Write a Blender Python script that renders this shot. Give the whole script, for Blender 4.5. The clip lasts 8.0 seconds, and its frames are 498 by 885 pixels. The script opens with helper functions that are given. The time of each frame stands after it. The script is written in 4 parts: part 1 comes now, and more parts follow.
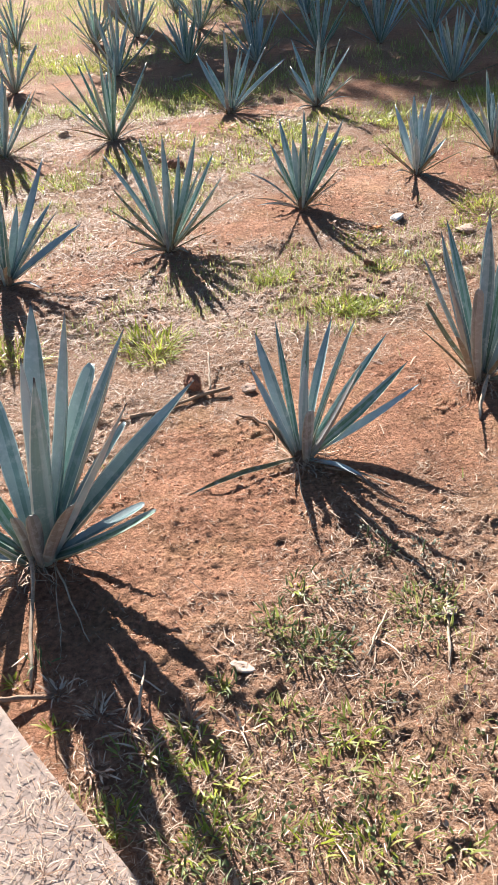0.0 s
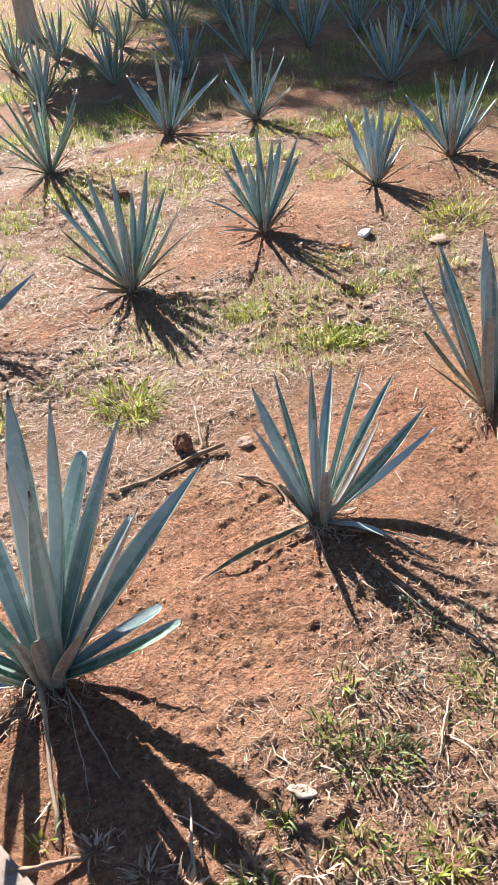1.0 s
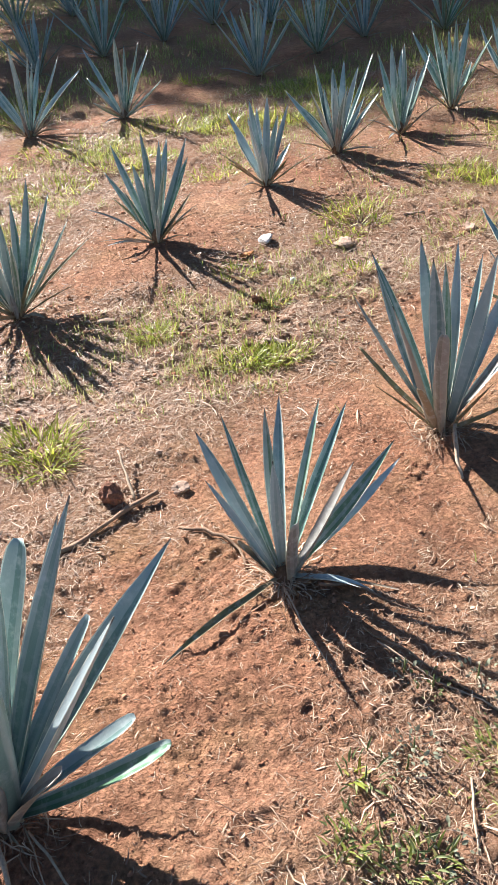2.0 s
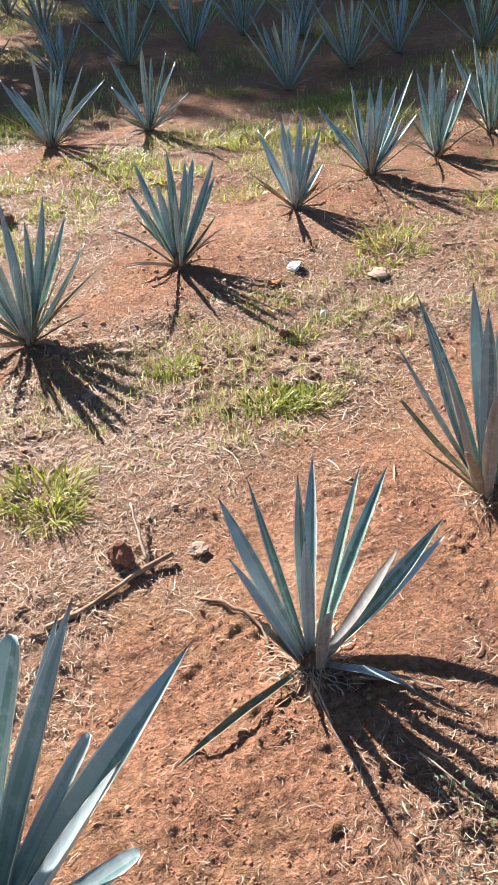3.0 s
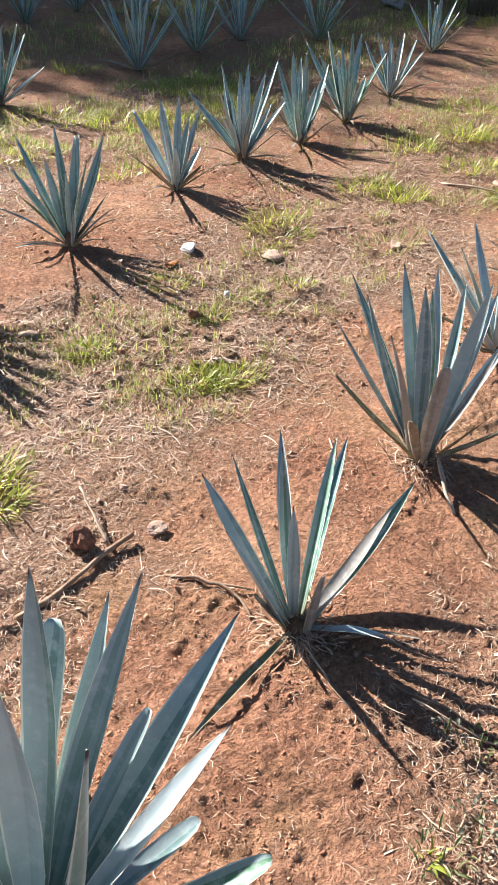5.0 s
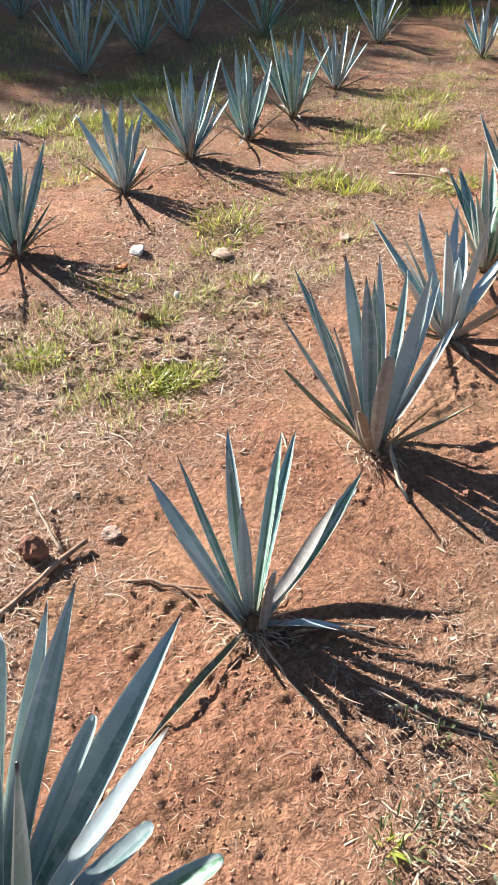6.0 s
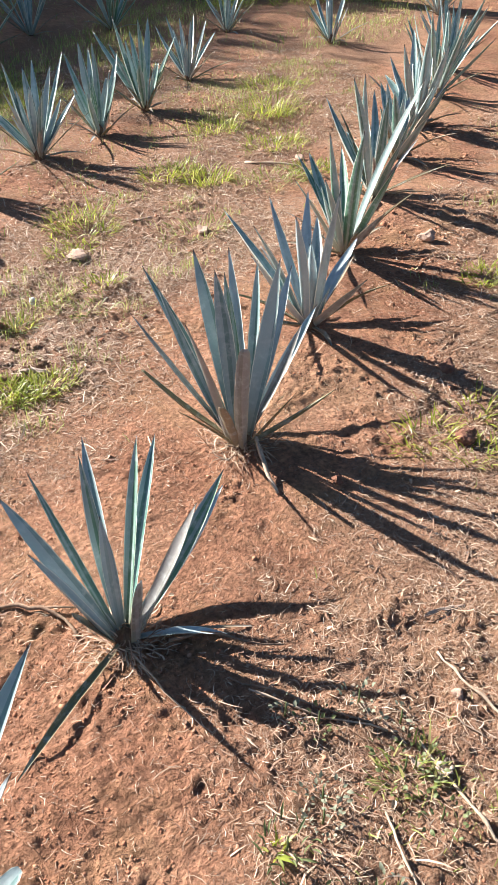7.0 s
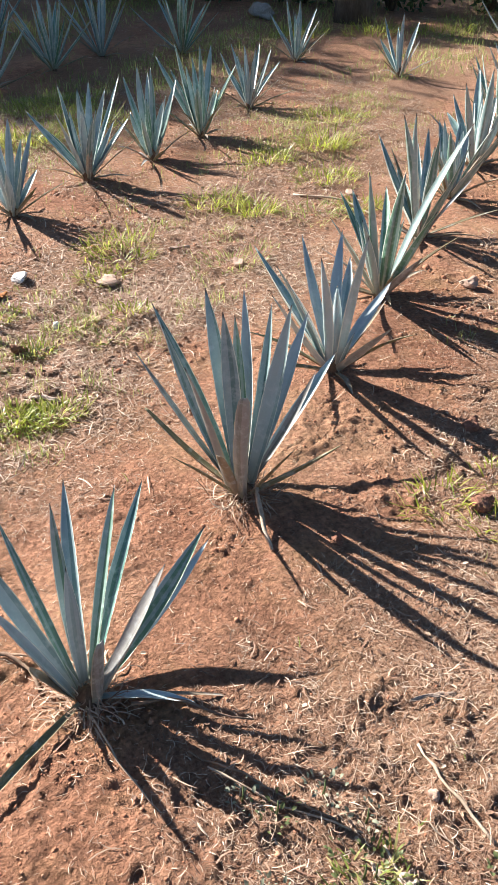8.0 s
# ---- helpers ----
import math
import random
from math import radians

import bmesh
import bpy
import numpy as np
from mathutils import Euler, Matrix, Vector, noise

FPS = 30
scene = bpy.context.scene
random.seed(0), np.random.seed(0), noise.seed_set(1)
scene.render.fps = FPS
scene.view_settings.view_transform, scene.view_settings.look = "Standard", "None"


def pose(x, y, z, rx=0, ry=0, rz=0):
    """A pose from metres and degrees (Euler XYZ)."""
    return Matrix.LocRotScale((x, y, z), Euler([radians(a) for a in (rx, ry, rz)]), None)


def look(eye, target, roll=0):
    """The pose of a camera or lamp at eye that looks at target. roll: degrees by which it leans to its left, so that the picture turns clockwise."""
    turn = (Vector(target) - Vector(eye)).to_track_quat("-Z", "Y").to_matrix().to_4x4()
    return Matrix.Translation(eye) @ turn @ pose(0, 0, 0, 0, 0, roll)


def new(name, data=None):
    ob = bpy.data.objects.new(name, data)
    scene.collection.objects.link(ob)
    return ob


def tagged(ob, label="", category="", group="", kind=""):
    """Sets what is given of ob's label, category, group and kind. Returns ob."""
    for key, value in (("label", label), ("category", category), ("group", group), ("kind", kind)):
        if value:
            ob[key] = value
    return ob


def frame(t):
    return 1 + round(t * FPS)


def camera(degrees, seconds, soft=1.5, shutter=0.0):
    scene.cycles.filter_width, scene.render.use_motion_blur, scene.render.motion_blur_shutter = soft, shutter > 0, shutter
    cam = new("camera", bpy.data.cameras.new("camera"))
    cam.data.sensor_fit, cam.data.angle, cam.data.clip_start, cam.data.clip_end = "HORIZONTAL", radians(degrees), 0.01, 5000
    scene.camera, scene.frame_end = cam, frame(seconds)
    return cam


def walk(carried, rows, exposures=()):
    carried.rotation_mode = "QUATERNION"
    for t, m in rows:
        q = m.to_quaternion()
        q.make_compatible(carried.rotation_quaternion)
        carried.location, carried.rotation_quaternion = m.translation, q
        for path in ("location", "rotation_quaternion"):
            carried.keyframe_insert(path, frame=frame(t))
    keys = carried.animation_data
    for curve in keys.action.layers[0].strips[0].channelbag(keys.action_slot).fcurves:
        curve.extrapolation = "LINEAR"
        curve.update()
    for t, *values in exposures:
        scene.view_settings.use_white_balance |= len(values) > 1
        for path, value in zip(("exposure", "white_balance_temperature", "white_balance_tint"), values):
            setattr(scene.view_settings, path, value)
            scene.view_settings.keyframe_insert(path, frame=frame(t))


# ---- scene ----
cam = camera(33.8, 8.0, soft=1.25)
PATH = [
    (0, (0.312, -0.026, 1.656), (0.14, 1.615, 0.525), -4.1),
    (0.5, (0.204, 0.184, 1.678), (0.057, 1.835, 0.558), -6.5),
    (1, (0.136, 0.301, 1.681), (0.078, 1.95, 0.551), -7.9),
    (1.5, (-0.008, 0.496, 1.661), (0.172, 2.126, 0.516), -7.0),
    (1.7, (-0.06, 0.561, 1.668), (0.201, 2.169, 0.507), -6.6),
    (2.8, (-0.05, 0.935, 1.619), (0.167, 2.53, 0.431), -5.3),
    (3, (-0.047, 0.967, 1.637), (0.184, 2.581, 0.479), -4.8),
    (3.5, (-0.106, 1.023, 1.613), (0.286, 2.615, 0.467), -3.3),
    (4, (-0.288, 1.081, 1.663), (0.393, 2.553, 0.491), -0.8),
    (4.5, (-0.436, 1.061, 1.641), (0.225, 2.531, 0.458), 2.6),
    (4.7, (-0.46, 1.05, 1.643), (0.197, 2.516, 0.452), 2.6),
    (5.8, (-0.383, 1.011, 1.641), (0.282, 2.47, 0.446), 0.1),
    (6, (-0.374, 1.006, 1.639), (0.326, 2.45, 0.445), 0.1),
    (6.5, (-0.349, 0.993, 1.632), (0.409, 2.413, 0.444), -0.4),
    (7, (-0.254, 1.005, 1.622), (0.654, 2.316, 0.415), -0.0),
    (7.5, (-0.094, 1.016, 1.638), (0.77, 2.374, 0.452), -0.9),
    (8, (-0.034, 1.04, 1.625), (0.773, 2.449, 0.457), 1.4),
]
walk(cam, [(t, look(eye, target, roll)) for t, eye, target, roll in PATH])

# ---- world and sun ----
SUN_AZ, SUN_EL = 22.5, 28.8          # degrees: west of +y, above the ground
world = bpy.data.worlds.new("sky")
scene.world = world
world.use_nodes = True
wt = world.node_tree
sky = wt.nodes.new("ShaderNodeTexSky")
sky.sky_type = "NISHITA"
sky.sun_disc = False
sky.ozone_density, sky.air_density = 5.6, 1.1
sky.sun_elevation, sky.sun_rotation = radians(SUN_EL), radians(360 - SUN_AZ)
wt.nodes["Background"].inputs["Strength"].default_value = 0.036
wt.links.new(sky.outputs["Color"], wt.nodes["Background"].inputs["Color"])
lamp = bpy.data.lights.new("sun", "SUN")
lamp.energy, lamp.angle, lamp.color = 5.0, radians(0.55), (1.0, 0.95, 0.905)
sun_from = Vector((-math.sin(radians(SUN_AZ)) * math.cos(radians(SUN_EL)),
                   math.cos(radians(SUN_AZ)) * math.cos(radians(SUN_EL)), math.sin(radians(SUN_EL))))
new("sun", lamp).matrix_world = look(sun_from * 60, (0, 0, 0))
scene.view_settings.exposure = 1.60


# ---- materials ----
def material(name, rough=0.8, spec=0.3):
    m = bpy.data.materials.new(name)
    m.use_nodes = True
    b = m.node_tree.nodes["Principled BSDF"]
    b.inputs["Roughness"].default_value = rough
    b.inputs["Specular IOR Level"].default_value = spec
    return m, m.node_tree, b


def node(nt, kind, **inputs):
    n = nt.nodes.new(kind)
    for k, v in inputs.items():
        n.inputs[k.replace("_", " ")].default_value = v
    return n


def noise_tex(nt, scale, detail=4.0, rough=0.6, where=None):
    n = node(nt, "ShaderNodeTexNoise", Scale=scale, Detail=detail, Roughness=rough)
    if where is not None:
        nt.links.new(where, n.inputs["Vector"])
    return n


def ramp(nt, source, stops):
    r = nt.nodes.new("ShaderNodeValToRGB")
    e = r.color_ramp.elements
    while len(e) < len(stops):
        e.new(0.5)
    for i, (p, c) in enumerate(stops):
        e[i].position, e[i].color = p, (*c, 1)
    nt.links.new(source, r.inputs["Fac"])
    return r.outputs["Color"]


def mix(nt, fac, a, b, mode="MIX"):
    n = nt.nodes.new("ShaderNodeMix")
    n.data_type, n.blend_type = "RGBA", mode
    for value, slot in ((fac, 0), (a, 6), (b, 7)):
        if isinstance(value, (int, float)):
            n.inputs[slot].default_value = value
        elif isinstance(value, tuple):
            n.inputs[slot].default_value = (*value, 1)
        else:
            nt.links.new(value, n.inputs[slot])
    return n.outputs[2]


def bump(nt, bsdf, height, strength=0.4, distance=0.01):
    b = node(nt, "ShaderNodeBump", Strength=strength, Distance=distance)
    nt.links.new(height, b.inputs["Height"])
    nt.links.new(b.outputs["Normal"], bsdf.inputs["Normal"])


def maths(nt, op, a, b=0.0):
    n = nt.nodes.new("ShaderNodeMath")
    n.operation = op
    for i, v in enumerate((a, b)):
        if isinstance(v, (int, float)):
            n.inputs[i].default_value = v
        else:
            nt.links.new(v, n.inputs[i])
    return n.outputs[0]


def soil_material():
    m, nt, b = material("red_soil", 0.95, 0.12)
    g = nt.nodes.new("ShaderNodeNewGeometry").outputs["Position"]
    big = noise_tex(nt, 1.1, 5, 0.6, g).outputs["Fac"]
    mid = noise_tex(nt, 14.0, 5, 0.65, g).outputs["Fac"]
    fine = noise_tex(nt, 140.0, 4, 0.7, g).outputs["Fac"]
    base = ramp(nt, big, [(0.3, (0.32, 0.150, 0.091)), (0.5, (0.445, 0.228, 0.142)), (0.72, (0.57, 0.333, 0.212))])
    base = mix(nt, 0.75, base, ramp(nt, mid, [(0.32, (0.30, 0.28, 0.27)), (0.5, (0.55, 0.54, 0.53)), (0.7, (0.72, 0.71, 0.69))]), "OVERLAY")
    base = mix(nt, 0.55, base, ramp(nt, fine, [(0.3, (0.28, 0.28, 0.28)), (0.55, (0.52, 0.52, 0.52)), (0.75, (0.74, 0.73, 0.71))]), "OVERLAY")
    ochre = noise_tex(nt, 2.6, 5, 0.65, g).outputs["Fac"]
    base = mix(nt, ramp(nt, ochre, [(0.48, (0, 0, 0)), (0.66, (0.6, 0.6, 0.6))]), base, (0.45, 0.27, 0.145))
    lump = noise_tex(nt, 62.0, 3, 0.55, g).outputs["Fac"]
    base = mix(nt, 0.6, base, ramp(nt, lump, [(0.34, (0.22, 0.21, 0.20)), (0.5, (0.5, 0.5, 0.5)), (0.68, (0.78, 0.77, 0.76))]), "OVERLAY")
    # dry litter and dust trodden into the soil between the rows
    at = nt.nodes.new("ShaderNodeAttribute")
    at.attribute_name = "litter"
    chaff = noise_tex(nt, 95.0, 6, 0.8, g).outputs["Fac"]
    chaffc = ramp(nt, chaff, [(0.36, (0.15, 0.08, 0.05)), (0.5, (0.35, 0.21, 0.135)), (0.64, (0.56, 0.405, 0.28))])
    amount = maths(nt, "MULTIPLY", at.outputs["Fac"], 0.65)
    base = mix(nt, amount, base, chaffc)
    nt.links.new(base, b.inputs["Base Color"])
    grit = noise_tex(nt, 55.0, 5, 0.75, g).outputs["Fac"]
    h = maths(nt, "ADD", maths(nt, "MULTIPLY", grit, 1.0), maths(nt, "MULTIPLY", fine, 0.6))
    bump(nt, b, h, 1.0, 0.035)
    return m


def leaf_material(name, dark, light, tint, rough=0.42, rim=(0.78, 0.80, 0.70), pale=(0.50, 0.58, 0.60)):
    """Waxy agave blade: bloom in soft patches, fine lengthwise fibres, pale margins and a brown point."""
    m, nt, b = material(name, rough, 0.5 if rough < 0.55 else 0.15)
    uv = nt.nodes.new("ShaderNodeUVMap")
    uv.uv_map = "blade"
    sp = nt.nodes.new("ShaderNodeSeparateXYZ")
    nt.links.new(uv.outputs["UV"], sp.inputs["Vector"])
    g = nt.nodes.new("ShaderNodeTexCoord").outputs["Object"]
    patch = noise_tex(nt, 9.0, 4, 0.6, g).outputs["Fac"]
    mp = nt.nodes.new("ShaderNodeMapping")
    mp.inputs["Scale"].default_value = (2.0, 60.0, 1.0)
    nt.links.new(uv.outputs["UV"], mp.inputs["Vector"])
    fibre = noise_tex(nt, 1.0, 3, 0.6, mp.outputs["Vector"]).outputs["Fac"]
    info = nt.nodes.new("ShaderNodeObjectInfo").outputs["Random"]
    col = ramp(nt, patch, [(0.3, dark), (0.68, light)])
    col = mix(nt, ramp(nt, info, [(0.0, (0.8, 0.8, 0.8)), (0.45, (0.0, 0.0, 0.0))]), col, tint)
    col = mix(nt, ramp(nt, info, [(0.5, (0.0, 0.0, 0.0)), (1.0, (0.22, 0.22, 0.22))]), col, pale)
    col = mix(nt, 0.35, col, ramp(nt, fibre, [(0.3, (0.36, 0.36, 0.36)), (0.7, (0.64, 0.64, 0.64))]), "OVERLAY")
    # pale bud prints with sharp lengthwise borders, doubling as painted sunlit strips on blades
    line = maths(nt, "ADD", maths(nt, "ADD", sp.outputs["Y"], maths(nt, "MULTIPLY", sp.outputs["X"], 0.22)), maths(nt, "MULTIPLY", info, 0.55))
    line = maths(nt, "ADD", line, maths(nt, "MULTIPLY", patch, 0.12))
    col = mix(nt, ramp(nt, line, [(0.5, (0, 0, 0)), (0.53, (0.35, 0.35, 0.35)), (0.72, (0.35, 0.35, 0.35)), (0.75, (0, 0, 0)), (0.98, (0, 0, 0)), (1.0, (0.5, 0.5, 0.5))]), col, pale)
    # scars and sun-bleached flecks
    bloom = noise_tex(nt, 30.0, 6, 0.7, g).outputs["Fac"]
    col = mix(nt, ramp(nt, bloom, [(0.5, (0, 0, 0)), (0.7, (0.45, 0.45, 0.45))]), col, (0.66, 0.71, 0.71))
    fleck = noise_tex(nt, 75.0, 5, 0.75, g).outputs["Fac"]
    col = mix(nt, ramp(nt, fleck, [(0.64, (0, 0, 0)), (0.75, (0.55, 0.55, 0.55))]), col, (0.16, 0.17, 0.14))
    # cream margins, painted whiter to show the sun catching the blade's edges
    edge = ramp(nt, maths(nt, "ABSOLUTE", maths(nt, "SUBTRACT", sp.outputs["Y"], 0.5)), [(0.452, (0, 0, 0)), (0.46, (0.9, 0.9, 0.9))])
    col = mix(nt, edge, col, rim)
    foot = ramp(nt, maths(nt, "ADD", sp.outputs["X"], maths(nt, "MULTIPLY", patch, 0.1)), [(0.03, (0.75, 0.75, 0.75)), (0.24, (0, 0, 0))])
    col = mix(nt, foot, col, (0.30, 0.25, 0.16))
    point = ramp(nt, sp.outputs["X"], [(0.955, (0, 0, 0)), (0.985, (1, 1, 1))])
    col = mix(nt, point, col, (0.075, 0.05, 0.04))
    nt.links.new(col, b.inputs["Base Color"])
    b.inputs["Coat Weight"].default_value = 0.15 if rough < 0.45 else 0.0
    b.inputs["Coat Roughness"].default_value = 0.3
    bump(nt, b, maths(nt, "ADD", fibre, maths(nt, "MULTIPLY", fleck, 0.6)), 0.18, 0.004)
    return m


def island_material(name, stops, rough=0.85, spec=0.2, thin=0.0):
    """Loose bits: every piece takes its own shade."""
    m, nt, b = material(name, rough, spec)
    g = nt.nodes.new("ShaderNodeNewGeometry")
    col = ramp(nt, g.outputs["Random Per Island"], stops)
    grain = noise_tex(nt, 60.0, 3, 0.6, g.outputs["Position"]).outputs["Fac"]
    col = mix(nt, 0.4, col, ramp(nt, grain, [(0.3, (0.32, 0.32, 0.32)), (0.7, (0.68, 0.68, 0.68))]), "OVERLAY")
    nt.links.new(col, b.inputs["Base Color"])
    if thin:
        t = nt.nodes.new("ShaderNodeBsdfTranslucent")
        nt.links.new(col, t.inputs["Color"])
        s = node(nt, "ShaderNodeMixShader", Fac=thin)
        nt.links.new(b.outputs[0], s.inputs[1])
        nt.links.new(t.outputs[0], s.inputs[2])
        nt.links.new(s.outputs[0], nt.nodes["Material Output"].inputs["Surface"])
    return m


def rough_material(name, dark, light, scale, rough=0.9, strength=0.5, depth=0.01, stretch=(1, 1, 1)):
    """Stone, wood, bark, concrete: two scales of mottling and relief."""
    m, nt, b = material(name, rough, 0.25)
    tc = nt.nodes.new("ShaderNodeTexCoord").outputs["Object"]
    mp = nt.nodes.new("ShaderNodeMapping")
    mp.inputs["Scale"].default_value = stretch
    nt.links.new(tc, mp.inputs["Vector"])
    a = noise_tex(nt, scale, 5, 0.65, mp.outputs["Vector"]).outputs["Fac"]
    f = noise_tex(nt, scale * 9, 4, 0.7, mp.outputs["Vector"]).outputs["Fac"]
    col = ramp(nt, a, [(0.3, dark), (0.7, light)])
    col = mix(nt, 0.6, col, ramp(nt, f, [(0.3, (0.3, 0.3, 0.3)), (0.7, (0.7, 0.7, 0.7))]), "OVERLAY")
    nt.links.new(col, b.inputs["Base Color"])
    bump(nt, b, maths(nt, "ADD", a, maths(nt, "MULTIPLY", f, 0.5)), strength, depth)
    return m


SOIL = soil_material()
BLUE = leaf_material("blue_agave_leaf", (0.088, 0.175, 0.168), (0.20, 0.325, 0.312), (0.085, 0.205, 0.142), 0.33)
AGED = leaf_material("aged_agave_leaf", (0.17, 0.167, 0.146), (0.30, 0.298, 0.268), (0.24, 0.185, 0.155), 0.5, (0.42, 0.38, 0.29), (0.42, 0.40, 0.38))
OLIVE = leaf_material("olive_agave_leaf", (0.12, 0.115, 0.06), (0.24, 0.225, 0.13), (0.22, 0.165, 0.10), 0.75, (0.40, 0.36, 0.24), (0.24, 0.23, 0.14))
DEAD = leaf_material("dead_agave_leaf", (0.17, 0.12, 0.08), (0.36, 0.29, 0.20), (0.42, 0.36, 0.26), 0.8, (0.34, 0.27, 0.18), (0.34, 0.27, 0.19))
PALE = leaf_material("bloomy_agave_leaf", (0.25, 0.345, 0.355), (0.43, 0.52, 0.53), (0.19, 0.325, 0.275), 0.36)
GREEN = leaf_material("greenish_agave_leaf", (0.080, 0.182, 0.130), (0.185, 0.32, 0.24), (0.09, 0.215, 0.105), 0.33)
CORE = rough_material("agave_core", (0.10, 0.055, 0.035), (0.25, 0.16, 0.10), 30, 0.9, 0.6, 0.01, (1, 1, 0.3))
STRAW = island_material("dry_straw", [(0.0, (0.20, 0.108, 0.072)), (0.35, (0.38, 0.235, 0.155)), (0.7, (0.53, 0.375, 0.26)), (0.92, (0.66, 0.51, 0.375)), (1.0, (0.78, 0.64, 0.49))], 0.62, 0.3)
GRASS = island_material("green_grass", [(0.0, (0.18, 0.23, 0.03)), (0.5, (0.40, 0.45, 0.06)), (0.8, (0.54, 0.56, 0.10)), (1.0, (0.62, 0.55, 0.22))], 0.4, 0.5, 0.5)
FADED = island_material("fading_grass", [(0.0, (0.20, 0.26, 0.06)), (0.5, (0.38, 0.43, 0.11)), (1.0, (0.60, 0.53, 0.24))], 0.45, 0.5, 0.5)
WEED = island_material("weed_leaf", [(0.0, (0.085, 0.115, 0.04)), (1.0, (0.23, 0.27, 0.11))], 0.5, 0.4, 0.3)
GREYWEED = island_material("grey_weed_leaf", [(0.0, (0.20, 0.23, 0.15)), (1.0, (0.33, 0.34, 0.24))], 0.65, 0.3, 0.2)
CROWN = island_material("tree_leaf", [(0.0, (0.03, 0.06, 0.02)), (1.0, (0.09, 0.13, 0.04))], 0.5, 0.4, 0.25)
BARK = rough_material("bark", (0.09, 0.065, 0.05), (0.20, 0.155, 0.12), 12, 0.95, 0.8, 0.02, (1, 1, 0.2))
PALEBARK = rough_material("pale_bark", (0.40, 0.34, 0.29), (0.58, 0.51, 0.44), 7, 0.9, 0.4, 0.01, (1, 1, 0.3))
WHITE = rough_material("white_stone", (0.70, 0.66, 0.61), (0.84, 0.82, 0.78), 18)
TANSTONE = rough_material("tan_stone", (0.36, 0.235, 0.17), (0.57, 0.41, 0.32), 16)
REDCLOD = rough_material("red_clod", (0.20, 0.09, 0.058), (0.36, 0.18, 0.12), 22, 0.95, 0.9, 0.015)
GREYSTONE = rough_material("grey_stone", (0.24, 0.22, 0.20), (0.42, 0.39, 0.36), 10)
WOOD = rough_material("dead_wood", (0.20, 0.12, 0.08), (0.42, 0.29, 0.20), 14, 0.9, 0.6, 0.006, (1, 1, 1))
PALEWOOD = rough_material("pale_dry_stalk", (0.36, 0.26, 0.18), (0.60, 0.48, 0.36), 14, 0.85, 0.5, 0.004)
CONCRETE = rough_material("concrete", (0.27, 0.205, 0.17), (0.40, 0.32, 0.27), 5, 0.92, 0.4, 0.006)
PALELEAF = rough_material("bleached_leaf", (0.36, 0.27, 0.21), (0.57, 0.46, 0.38), 25, 0.8, 0.4, 0.004)
ORANGE = rough_material("orange_leaf", (0.36, 0.14, 0.05), (0.58, 0.29, 0.12), 25, 0.7, 0.4, 0.004)


# ---- building blocks ----
def lattice(x, y, seed):
    """Smooth value noise in [-1, 1] on numpy arrays."""
    xi, yi = np.floor(x).astype(np.int64), np.floor(y).astype(np.int64)
    fx, fy = x - xi, y - yi
    fx, fy = fx * fx * (3 - 2 * fx), fy * fy * (3 - 2 * fy)

    def h(a, b):
        n = (a * 374761393 + b * 668265263 + seed * 982451653) & 0x7FFFFFFF
        n = ((n ^ (n >> 13)) * 1274126177) & 0x7FFFFFFF
        return ((n ^ (n >> 16)) & 0xFFFF) / 32767.5 - 1
    top = h(xi, yi) * (1 - fx) + h(xi + 1, yi) * fx
    bot = h(xi, yi + 1) * (1 - fx) + h(xi + 1, yi + 1) * fx
    return top * (1 - fy) + bot * fy


ROW_V = (1.67, 3.68, 5.9, 8.35, 10.6)     # the rows, across the field
ROW_DIR = (0.8, 0.6)


def across(x, y):
    return -0.6 * x + 0.8 * y


def bare(x, y):
    """1 on the hoed earth along the rows, 0 in the littered strips between them."""
    v = across(x, y) + 0.20 * lattice(x * 1.7, y * 1.7, 5) + 0.15 * lattice(x * 5, y * 5, 6) + 0.08 * lattice(x * 16, y * 16, 7)
    b = np.zeros_like(v)
    for i, r in enumerate(ROW_V):
        w = (0.48, 0.42, 0.32, 0.24, 0.24)[i]
        broken = 1 if i == 0 else np.clip(0.72 + 0.55 * lattice(x * 1.9, y * 1.9, 18) + 0.45 * lattice(x * 6, y * 6, 19), 0, 1)
        b = np.maximum(b, broken * np.clip((w - np.abs(v - r)) / 0.34 + 0.5, 0, 1))
    return b


def cloddy(x, y):
    """How rough the hoed earth lies: smooth crust in some patches, broken clods in others."""
    u, w = x * 0.83 + y * 0.56, y * 0.83 - x * 0.56
    return np.clip(0.42 + 1.0 * lattice(u * 2.9, w * 2.9, 16) + 0.55 * lattice(u * 7, w * 7, 17), 0.16, 0.85)


